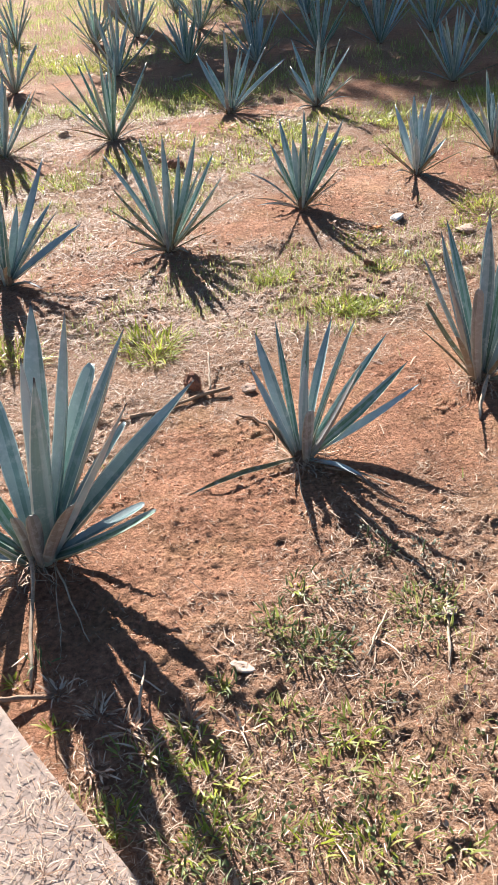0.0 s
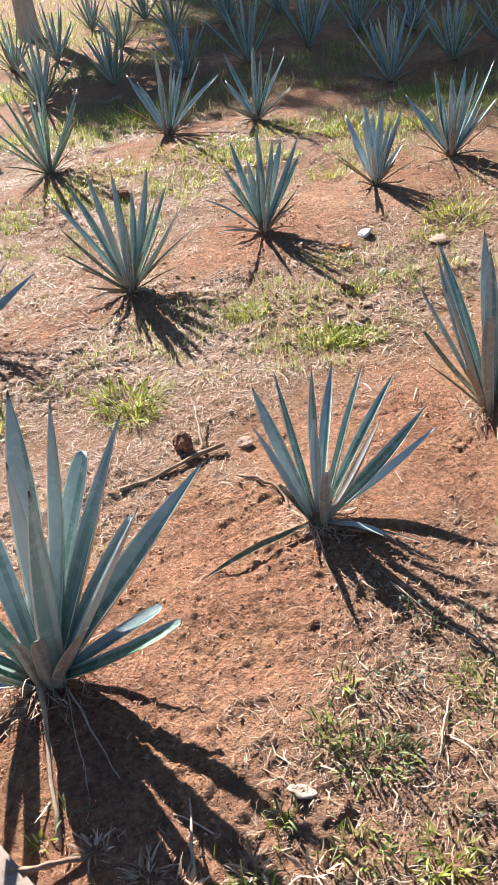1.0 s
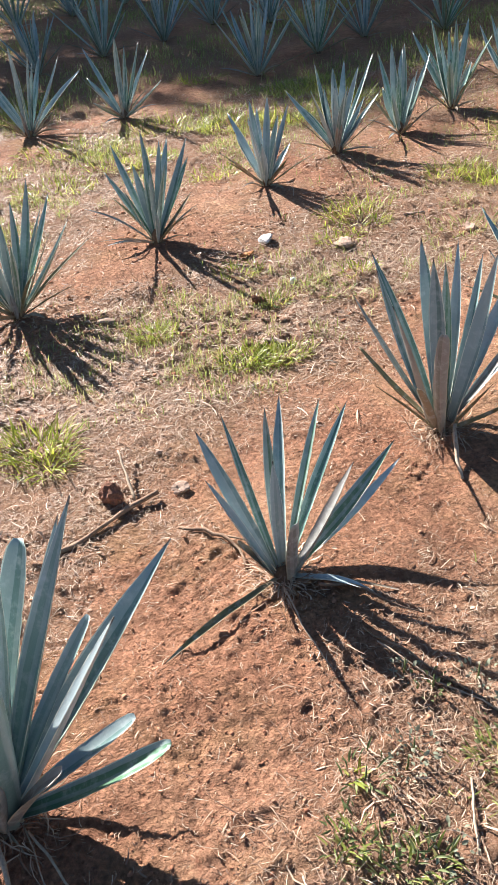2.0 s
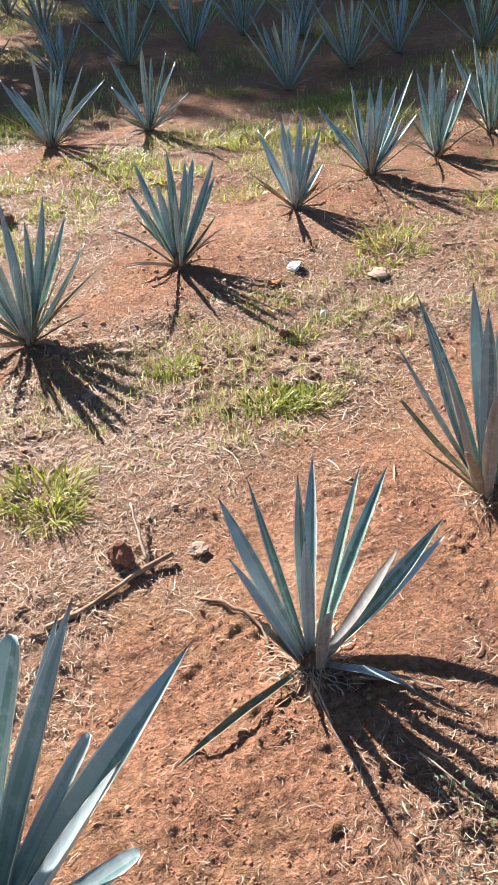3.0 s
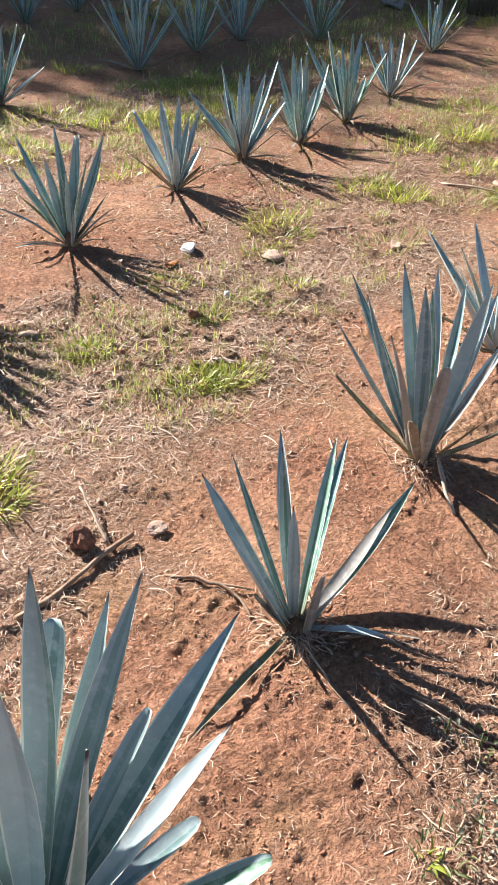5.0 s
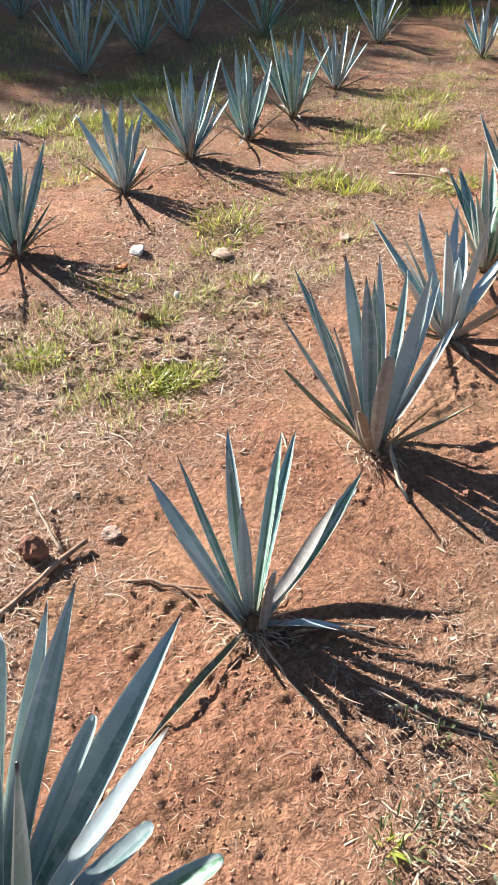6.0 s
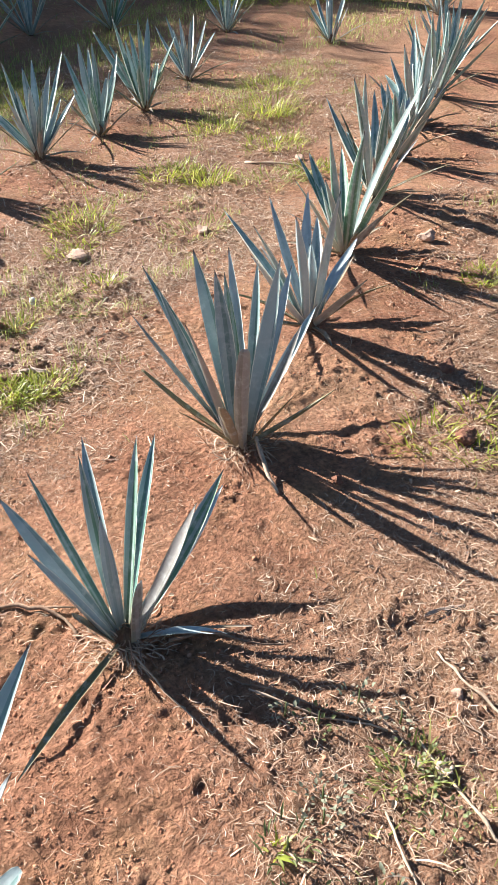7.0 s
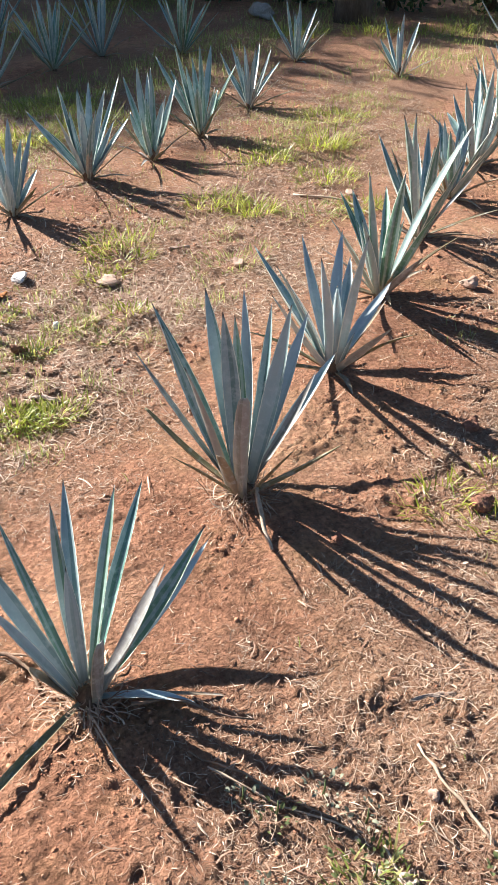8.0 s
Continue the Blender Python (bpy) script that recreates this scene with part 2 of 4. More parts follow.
def height(x, y):
    """The ground's height."""
    v = across(x, y)
    z = np.zeros_like(v)
    for r in ROW_V:
        z = z + 0.024 * np.exp(-((v - r) / 0.34) ** 2)
    b = bare(x, y)
    z = z - 0.012 + 0.022 * lattice(x * 1.3, y * 1.3, 1) + 0.012 * lattice(x * 4, y * 4, 2)
    near = np.exp(-np.maximum(0, np.hypot(x - 0.5, y - 2.2) - 4.5) / 3)
    u, w = x * 0.83 + y * 0.56, y * 0.83 - x * 0.56
    wx, wy = x + 0.02 * lattice(u * 11, w * 11, 14), y + 0.02 * lattice(u * 11, w * 11, 15)
    crumb = 0.008 * lattice(u * 13, w * 13, 3) + 0.012 * np.maximum(0, lattice(wx * 27, wy * 27, 4)) ** 1.3 + 0.007 * (0.4 - np.abs(lattice(wx * 46 + wy * 9, wy * 46 - wx * 9, 8)))
    crumb = crumb + 0.010 * np.maximum(0, lattice(wx * 52 - wy * 14, wy * 52 + wx * 14, 10)) ** 1.2
    lumps = 0.016 * np.maximum(0, lattice(wx * 8.5, wy * 8.5, 12)) ** 1.6 + 0.010 * np.maximum(0, lattice(wx * 16, wy * 16, 13)) ** 1.4
    z = z + near * (crumb + lumps * (1 - 0.75 * b)) * cloddy(x, y) * (1.25 - 0.35 * b)
    return np.where((x + y < 0.75) & (y - x < 2.42), np.minimum(z, 0.0), z)


def ground_z(x, y):
    return float(height(np.array([x]), np.array([y]))[0])


def mesh_object(name, verts, faces, mat, parent=None, label="", smooth=True):
    me = bpy.data.meshes.new(name)
    me.from_pydata(verts, [], faces)
    if smooth:
        me.polygons.foreach_set("use_smooth", [True] * len(me.polygons))
    me.materials.append(mat)
    ob = new(name, me)
    ob.parent = parent
    if label:
        ob["label"] = label
    return ob


def array_mesh(name, verts, quads, mat, smooth=True):
    """A big mesh straight from arrays of vertices and four-cornered faces."""
    me = bpy.data.meshes.new(name)
    me.vertices.add(len(verts))
    me.vertices.foreach_set("co", np.asarray(verts, np.float32).ravel())
    n = len(quads)
    me.loops.add(n * 4)
    me.loops.foreach_set("vertex_index", np.asarray(quads, np.int32).ravel())
    me.polygons.add(n)
    me.polygons.foreach_set("loop_start", np.arange(0, n * 4, 4, dtype=np.int32))
    me.polygons.foreach_set("loop_total", np.full(n, 4, np.int32))
    me.polygons.foreach_set("use_smooth", np.full(n, smooth))
    me.update(calc_edges=True)
    me.materials.append(mat)
    return new(name, me)


def part(name, bm, mat, parent, label=""):
    me = bpy.data.meshes.new(name)
    bm.to_mesh(me)
    bm.free()
    me.polygons.foreach_set("use_smooth", [True] * len(me.polygons))
    me.materials.append(mat)
    ob = new(name, me)
    ob.parent = parent
    if label:
        ob["label"] = label
    return ob


def tube(points, radii, sides=7, knobs=0.0, seed=0):
    """Vertices and faces of a tapered, slightly uneven round bar through the points."""
    rng = random.Random(seed)
    verts, faces = [], []
    pts = [Vector(p) for p in points]
    for i, p in enumerate(pts):
        d = (pts[min(i + 1, len(pts) - 1)] - pts[max(i - 1, 0)]).normalized()
        s = d.cross(Vector((0.31, 0.22, 1.0)) if abs(d.z) < 0.9 else Vector((1, 0, 0))).normalized()
        u = s.cross(d)
        for k in range(sides):
            a = 2 * math.pi * k / sides
            r = radii[i] * (1 + rng.uniform(-knobs, knobs))
            verts.append(tuple(p + (s * math.cos(a) + u * math.sin(a)) * r))
    for i in range(len(pts) - 1):
        for k in range(sides):
            a, b = i * sides + k, i * sides + (k + 1) % sides
            faces.append((a, b, b + sides, a + sides))
    faces.append(tuple(range(sides - 1, -1, -1)))
    n = (len(pts) - 1) * sides
    faces.append(tuple(range(n, n + sides)))
    return verts, faces


# ---- ground ----
def spread(lo, hi, step, lo2, hi2, step2, far_lo, far_hi, grow):
    """Grid lines: fine from lo to hi, coarser out to lo2 and hi2, then ever wider to the horizon."""
    mid = list(np.arange(lo2, lo, step2)) + list(np.arange(lo, hi, step)) + list(np.arange(hi, hi2, step2))
    left, s, x = [], step2, mid[0]
    while x > far_lo:
        s *= grow
        x -= s
        left.append(x)
    right, s, x = [], step2, mid[-1]
    while x < far_hi:
        s *= grow
        x += s
        right.append(x)
    return np.array(left[::-1] + mid + right)


def build_ground():
    xs = spread(-1.1, 1.9, 0.0078, -2.3, 4.4, 0.033, -160, 160, 1.1)
    ys = spread(0.85, 3.9, 0.0078, 0.79, 7.6, 0.026, -160, 200, 1.09)
    gx, gy = np.meshgrid(xs, ys)
    gz = height(gx.ravel(), gy.ravel()).reshape(gx.shape)
    nx, ny = len(xs), len(ys)
    i = (np.arange(ny - 1)[:, None] * nx + np.arange(nx - 1)[None, :]).ravel()
    quads = np.stack([i, i + 1, i + nx + 1, i + nx], 1)
    ob = array_mesh("ground", np.stack([gx.ravel(), gy.ravel(), gz.ravel()], 1), quads, SOIL)
    lit = 1 - bare(gx.ravel(), gy.ravel())
    at = ob.data.attributes.new("litter", "FLOAT", "POINT")
    at.data.foreach_set("value", lit.astype(np.float32))
    tagged(ob, "red hoed field soil with dry litter between the rows", "ground", kind="structure")


build_ground()


# ---- concrete path edge ----
def concrete_slab():
    bm = bmesh.new()
    edge = [(-0.83, 1.585), (-0.60, 1.345), (-0.35, 1.085), (-0.05, 0.795), (0.35, 0.42), (-0.25, -0.25), (-1.45, 0.95)]
    low = [bm.verts.new((x, y, -0.06)) for x, y in edge]
    up = [bm.verts.new((x, y, 0.035)) for x, y in edge]
    bm.faces.new(up)
    for k in range(len(edge)):
        j = (k + 1) % len(edge)
        bm.faces.new((low[k], low[j], up[j], up[k]))
    bmesh.ops.recalc_face_normals(bm, faces=bm.faces)
    top = [e for e in bm.edges if all(v.co.z > 0 for v in e.verts)]
    bmesh.ops.bevel(bm, geom=top, offset=0.008, segments=2, affect="EDGES")
    ob = part("pavement", bm, CONCRETE, None)
    ob.data.polygons.foreach_set("use_smooth", [False] * len(ob.data.polygons))
    tagged(ob, "pale concrete path edge strewn with dry straw", "pavement", kind="structure")


concrete_slab()


# ---- agaves ----
rng_np = np.random.default_rng(11)


def strips(x, y, z, yaw, pitch, length, width, curl, lift=0.0, simple=False, wind=0.12):
    """Thin bent strips, two or three faces each, as vertex and face arrays. wind: how strongly they curve sideways, in radians."""
    n = len(x)
    steps = 3 if simple else 4
    turn = rng_np.normal(0, 1, n) * wind * 2
    c = np.stack([x, y, z + lift], 1)
    verts = np.zeros((n, steps * 2, 3))
    tilt = rng_np.uniform(-0.45, 0.45, n)
    for i in range(steps):
        u = i / (steps - 1)
        a = yaw + turn * (u - 0.5)
        s = np.stack([-np.sin(a), np.cos(a), tilt], 1)
        s /= np.linalg.norm(s, axis=1)[:, None]
        q = c.copy()
        q[:, 2] += curl * length * (u - u * u) * 2
        w = (width * (1.0, 0.9, 0.25)[i] if simple else width * (0.9, 1.0, 0.8, 0.2)[i]) / 2
        verts[:, 2 * i], verts[:, 2 * i + 1] = q - s * w[:, None], q + s * w[:, None]
        a = yaw + turn * (u + 0.5 / (steps - 1) - 0.5)
        c = c + np.stack([np.cos(a) * np.cos(pitch), np.sin(a) * np.cos(pitch), np.sin(pitch)], 1) * (length / (steps - 1))[:, None]
    b = (np.arange(n) * steps * 2)[:, None]
    quads = np.concatenate([b + np.array([0, 1, 3, 2]) + 2 * i for i in range(steps - 1)], 0)
    return verts.reshape(-1, 3), quads


def blade(parent, az, el, length, width, mat, rng, base_r=0.03, z0=0.05, sag=0.0, blunt=False, label="", roll=None, fold=None, fine=False, recurve=None):
    """One agave leaf: a thick channelled blade from the core to its point. sag: how far it droops past its middle; roll: its turn about its own length;
    fold: how far its margins rise; recurve: how far its tip bends outwards."""
    a, e = radians(az), radians(el)
    d = Vector((math.cos(a) * math.cos(e), math.sin(a) * math.cos(e), math.sin(e)))
    side = Vector((-math.sin(a), math.cos(a), 0))
    up = side.cross(d) * -1
    if up.z < 0:
        up = -up
    fold = rng.uniform(0.42, 0.72) if fold is None else fold
    turn = Matrix.Rotation(radians(rng.uniform(-18, 18) if roll is None else roll), 3, d)
    side, up = turn @ side, turn @ up
    start = Vector((math.cos(a) * base_r, math.sin(a) * base_r, z0 * 0.3))
    tip = Vector((0, 0, z0)) + d * length
    bow = (rng.uniform(-0.025, 0.02) if recurve is None else -recurve) * length
    sway = rng.uniform(-0.022, 0.022) * length
    ridge = rng.uniform(-0.55, -0.3) if fine and 0 < az < 40 else rng.uniform(0.05, 0.3) if fine and 40 <= az < 140 else rng.uniform(-0.25, 0.25)
    rings = 30 if fine else 13
    stations = (-1.0, -0.95, -0.72, -0.4, 0.0, 0.4, 0.72, 0.95, 1.0) if fine else (-1.0, -0.93, -0.5, 0.0, 0.5, 0.93, 1.0)
    n = len(stations)
    verts, uvs = [], []
    peak = rng.uniform(0.42, 0.56)
    for i in range(rings):
        u = i / (rings - 1)
        c = start.lerp(tip, u) + up * bow * math.sin(math.pi * u) + side * sway * math.sin(math.pi * u)
        c.z -= sag * u * (u - 0.45) * 2 if u > 0.45 else 0
        w = width * (0.60 + 0.40 * math.sin(min(u / peak, 1) * math.pi / 2) ** 1.3)
        if blunt and u > 0.66:
            w *= 0.34 + 0.66 * math.sqrt(max(0.0, 1 - ((u - 0.66) / 0.34) ** 2.6))
        elif not blunt and u > peak:
            w *= max(0.03, 1 - ((u - peak) / (1 - peak)) ** (2.15 if fine else 2.0))
        th = (0.016 * (1 - u) ** 1.2 + 0.0024) * (width / 0.055)
        rise = fold * w / 2 * (0.75 + 0.35 * math.sin(math.pi * min(u * 1.1, 1)))
        top, low = [], []
        for s in stations:
            ragged = 1 + (rng.uniform(-0.05, 0.035) if abs(s) == 1 else 0)
            k = max(0.0, abs(s - ridge) / (1 + abs(ridge)))
            p = c + side * (s * w / 2 * ragged) + up * (rise * (k ** 1.6 - 0.45))
            top.append(p)
            low.append(p - up * (th * (1 - s * s)))
        verts += [tuple(p) for p in top] + [tuple(p) for p in low]
        uvs += [(u * (0.9 if blunt else 1.0), q / 2 + 0.5) for q in stations] * 2
    faces = []
    for i in range(rings - 1):
        for k in range(n - 1):
            p, q = i * 2 * n + k, (i + 1) * 2 * n + k
            faces += [(p, p + 1, q + 1, q), (p + n, q + n, q + n + 1, p + n + 1)]
    e0 = (rings - 1) * 2 * n
    faces += [(e0 + k, e0 + k + 1, e0 + n + k + 1, e0 + n + k) for k in range(n - 1)]
    ob = mesh_object("leaf", verts, faces, mat, parent, label)
    lay = ob.data.uv_layers.new(name="blade")
    loop = np.zeros(len(ob.data.loops), np.int32)
    ob.data.loops.foreach_get("vertex_index", loop)
    lay.data.foreach_set("uv", np.array(uvs, np.float32)[loop].ravel())
    return ob


def agave(x, y, leaves, width=0.05, fill=4, size=0.5, aged=(), dead=(), lower=3, collar=1, outer=5, skin=None, seed=1, label=""):
    """A rosette: leaves as (azimuth, elevation, length), fill more in its heart, some withered ones low down."""
    rng = random.Random(seed)
    skin = skin or BLUE
    z = ground_z(x, y)
    root = new("agave_plant")
    root.location = (x, y, z)
    tagged(root, label or "blue-green agave rosette growing in red soil", "agave", "agaves in the field rows")
    scale = width / 0.05
    r = 0.042 * scale
    verts, faces = tube([(0, 0, -0.05), (0.004, 0, 0.0), (0, 0.003, 0.04 * scale), (0, 0, 0.07 * scale), (0, 0, 0.09 * scale)],
                        [r * 0.8, r * 0.95, r * 0.8, r * 0.4, r * 0.03], 11, 0.12, seed)
    mesh_object("core", verts, faces, CORE, root, "brown fibrous rosette core")
    for i, (az, el, length) in enumerate(leaves):
        low = el < 12 or (i in aged and el < 36)
        mat = DEAD if i in dead else OLIVE if i in aged and low else AGED if i in aged else skin
        blade(root, az, el, length, width * rng.uniform(0.92, 1.1) * (0.62 if low or i in dead else 1.0), mat, rng, 0.02 * scale,
              0.06 * scale, 0.05 if el < 12 else 0.0, False,
              "withered brown leaf" if i in dead else "thin olive-brown lower leaf" if mat is OLIVE else "greyish ageing leaf" if i in aged else "")
    for i in range(fill):
        az = seed * 40 + i * 137.5
        blade(root, az, rng.uniform(62, 86), size * rng.uniform(0.5, 0.82), width * rng.uniform(0.75, 1.0), skin, rng, 0.012 * scale, 0.06 * scale)
    for i in range(collar):
        az = -90 + (i - (collar - 1) / 2) * 42 + rng.uniform(-14, 14)
        blade(root, az, rng.uniform(46, 70), size * rng.uniform(0.2, 0.42), width * rng.uniform(0.42, 0.62), AGED if rng.random() < 0.7 else BLUE, rng,
              0.03 * scale, 0.035 * scale, label="short cut leaf stub")
    for i in range(outer):
        az = seed * 53 + i * 360 / outer + rng.uniform(-30, 30)
        kind = rng.random()
        blade(root, az, rng.uniform(20, 46), size * rng.uniform(0.55, 0.9), width * rng.uniform(0.32, 0.5), OLIVE if kind < 0.5 else AGED if kind < 0.75 else DEAD,
              rng, 0.03 * scale, 0.05 * scale, 0.03, label="thin ageing outer leaf")
    for i in range(lower):
        az = seed * 77 + i * 360 / max(lower, 1) + rng.uniform(-40, 40)
        blade(root, az, rng.uniform(2, 16), size * rng.uniform(0.3, 0.55), width * rng.uniform(0.35, 0.6), DEAD if rng.random() < 0.7 else AGED,
              rng, 0.03 * scale, 0.03 * scale, 0.04, label="withered brown leaf")
    return root


def near_agave(x, y, size, leaves, seed, label):
    """A rosette beside the camera: leaves as (azimuth, elevation, length, width, skin, roll, fold, how it ends)."""
    rng = random.Random(seed)
    root = new("agave_plant")
    root.location = (x, y, ground_z(x, y))
    tagged(root, label, "agave", "agaves in the field rows")
    r = 0.046 * size
    verts, faces = tube([(0, 0, -0.05), (0.004, 0, 0.0), (0, 0.003, 0.016 * size), (0, 0, 0.03 * size), (0, 0, 0.04 * size)],
                        [r * 0.7, r * 0.78, r * 0.6, r * 0.25, r * 0.03], 13, 0.14, seed)
    mesh_object("core", verts, faces, CORE, root, "brown fibrous rosette core")
    skins = {"b": BLUE, "g": GREEN, "p": PALE, "a": AGED, "o": OLIVE, "d": DEAD}
    words = {"a": "greyish mauve ageing leaf", "o": "thin olive-brown lower leaf", "d": "withered brown leaf"}
    for az, el, length, width, skin, roll, fold, end in leaves:
        blade(root, az, el, length, width, skins[skin], rng, 0.026 * size, 0.05 * size, 0.05 if el < 12 else 0.0, end == "cut",
              "cut-off leaf stub" if end == "cut" and length < 0.3 else words.get(skin, ""), roll, fold, True)
    for i in range(2):
        blade(root, rng.uniform(-160, 20), rng.uniform(0, 22), rng.uniform(0.05, 0.11) * size, rng.uniform(0.004, 0.007), DEAD, rng, 0.03, 0.03, 0.03, label="withered brown leaf shred")
    bits = np.random.default_rng(seed)
    n = 230
    a, q = bits.uniform(0, 2 * np.pi, n), bits.uniform(0.015, 0.10, n) * size
    v, f = strips(np.cos(a) * q, np.sin(a) * q, bits.uniform(0.0, 0.035, n) * size * (1.1 - q / size * 8).clip(0.15, 1), a + bits.normal(0, 0.9, n), bits.uniform(-0.3, 0.5, n),
                  bits.uniform(0.025, 0.085, n) * size, bits.uniform(0.0016, 0.0042, n), bits.uniform(0.0, 0.4, n), 0.0, False, 0.6)
    fibres = array_mesh("fibre_tuft", v, f, STRAW)
    fibres.parent = root
    fibres["label"] = "pale dry leaf fibres round the foot"
    return root


# nearest row
near_agave(-0.527, 1.745, 1.35, [
    (86, 62, 0.71, 0.081, "g", 0, 0.35, ""), (63, 64, 0.69, 0.072, "g", -12, 0.50, ""), (63, 49, 0.56, 0.070, "b", 0, 0.35, "cut"), (36, 57, 0.70, 0.054, "p", -10, 0.80, ""),
    (48, 51, 0.63, 0.059, "b", -6, 0.60, ""), (25, 38, 0.68, 0.063, "b", -4, 0.90, ""), (-8, 55, 0.63, 0.052, "p", 0, 0.40, ""), (28, 45, 0.46, 0.036, "p", 0, 0.60, "cut"),
    (-17, 28, 0.48, 0.048, "g", 10, 0.40, "cut"), (6, 20, 0.36, 0.040, "b", 0, 0.55, "cut"), (-27, 75, 0.63, 0.093, "p", 0, 0.30, ""), (62, 79, 0.58, 0.070, "p", 0, 0.40, ""),
    (-40, 47, 0.40, 0.056, "a", 10, 0.40, "cut"), (118, 60, 0.56, 0.063, "b", 0, 0.40, ""), (148, 42, 0.52, 0.061, "g", 0, 0.45, ""), (172, 27, 0.46, 0.052, "g", 0, 0.40, ""),
    (-168, 12, 0.40, 0.062, "b", 0, 0.40, ""), (-140, 46, 0.36, 0.056, "g", 0, 0.40, ""), (-95, 66, 0.18, 0.040, "a", 0, 0.35, "cut"), (-60, 58, 0.24, 0.044, "a", 0, 0.35, "cut"),
    (40, 24, 0.40, 0.022, "o", 0, 0.50, "")],
    3, "large blue-green agave rosette beside the concrete path edge")
near_agave(0.25, 2.272, 1.0, [
    (121, 45, 0.44, 0.040, "b", -14, 0.60, ""), (109, 54, 0.45, 0.026, "b", 0, 0.70, ""), (82, 62, 0.44, 0.035, "g", -16, 0.80, ""), (74, 37, 0.50, 0.038, "b", -8, 0.70, ""),
    (49, 53, 0.47, 0.039, "g", -16, 0.85, ""), (49, 28, 0.53, 0.037, "b", -4, 0.90, ""), (-15, 60, 0.40, 0.041, "a", 10, 0.45, ""), (13, 38, 0.46, 0.041, "g", 8, 0.75, ""),
    (23, 18, 0.47, 0.030, "p", 0, 0.75, ""), (156, 57, 0.34, 0.041, "p", 0, 0.45, ""), (-55, 72, 0.19, 0.043, "a", 0, 0.40, "cut"), (80, 70, 0.30, 0.035, "p", 0, 0.45, ""),
    (-150, 2, 0.43, 0.020, "o", -12, 0.80, ""), (-32, 3, 0.26, 0.028, "p", 0, 0.60, ""), (-24, -3, 0.36, 0.011, "d", 0, 0.50, ""), (168, 40, 0.15, 0.028, "d", 0, 0.40, "cut")],
    5, "small sparse agave with trimmed leaves on bare soil")
near_agave(0.932, 2.76, 1.1, [
    (108, 50, 0.60, 0.041, "b", -14, 0.70, ""), (84, 58, 0.59, 0.048, "g", -6, 0.45, ""), (62, 53, 0.59, 0.043, "p", -18, 0.85, ""), (45, 58, 0.54, 0.041, "b", -16, 0.80, ""),
    (13, 72, 0.56, 0.056, "b", 0, 0.50, ""), (30, 47, 0.56, 0.045, "p", -8, 0.90, ""), (27, 19, 0.59, 0.037, "p", 0, 0.75, ""), (-32, 27, 0.33, 0.038, "o", -20, 0.45, ""),
    (-70, 48, 0.30, 0.020, "o", 0, 0.50, ""), (128, 46, 0.51, 0.022, "a", 0, 0.55, ""), (122, 22, 0.38, 0.030, "o", 25, 0.50, "cut"), (-171, 38, 0.32, 0.019, "o", 0, 0.50, ""),
    (-119, 71, 0.40, 0.044, "a", 0, 0.40, "cut"), (171, 68, 0.46, 0.056, "a", 0, 0.35, ""), (88, 74, 0.52, 0.052, "b", -14, 0.60, ""), (130, 62, 0.54, 0.039, "b", -14, 0.65, ""),
    (70, 66, 0.50, 0.043, "g", -16, 0.75, ""), (20, 34, 0.42, 0.026, "a", 0, 0.60, ""), (-150, 52, 0.22, 0.037, "d", 0, 0.40, "cut")],
    7, "blue-green agave with one broken reddish leaf")
agave(1.585, 3.24, [(99, 29, 0.57), (172, 58, 0.47), (77, 37, 0.53), (-165, 75, 0.44), (55, 40, 0.53), (-77, 78, 0.52), (23, 23, 0.43),
      (-80, 41, 0.35), (49, 33, 0.45), (177, 48, 0.41)], 0.05, 2, 0.52, aged=(7,), skin=PALE, seed=11)
agave(2.15, 3.70, [(83, 31, 0.53), (-179, 49, 0.47), (76, 33, 0.52), (-164, 72, 0.56), (55, 37, 0.51), (-112, 75, 0.56), (-13, 64, 0.75),
      (-83, 58, 0.48), (-96, 40, 0.36), (-160, 59, 0.41)], 0.05, 2, 0.56, aged=(8,), skin=GREEN, seed=13)
agave(2.755, 4.18, [(87, 37, 0.58), (-176, 70, 0.61), (75, 26, 0.42), (-165, 74, 0.61), (53, 45, 0.55), (-121, 72, 0.52), (60, 40, 0.50),
      (-101, 53, 0.38)], 0.05, 3, 0.6, seed=17)
agave(3.345, 4.63, [(69, 40, 0.46), (-150, 64, 0.40), (48, 42, 0.45), (-95, 44, 0.35), (37, 35, 0.39), (-166, 51, 0.36)], 0.05, 6, 0.5, seed=19)
agave(3.895, 5.03, [(78, 36, 0.50), (-169, 64, 0.53), (57, 51, 0.60), (-130, 72, 0.59), (35, 41, 0.47), (-98, 64, 0.55), (83, 25, 0.44),
      (-100, 41, 0.37)], 0.056, 6, 0.6, seed=23)

# second row
agave(-1.27, 3.79, [(65, 47, 0.64), (45, 41, 0.45), (30, 22, 0.47), (70, 55, 0.36), (118, 46, 0.58), (156, 35, 0.58), (-176, 46, 0.38), (142, 76, 0.35)], 0.046, 5, 0.55, seed=29)
agave(-0.49, 4.21, [(141, 40, 0.62), (123, 64, 0.56), (142, 28, 0.51), (93, 67, 0.55), (127, 43, 0.64), (56, 59, 0.57), (59, 38, 0.59), (28, 41, 0.46), (30, 22, 0.48), (42, 54, 0.45), (-124, 20, 0.34), (66, 66, 0.46)], 0.042, 4, 0.55, aged=(2, 8), dead=(10,), skin=GREEN, seed=31)
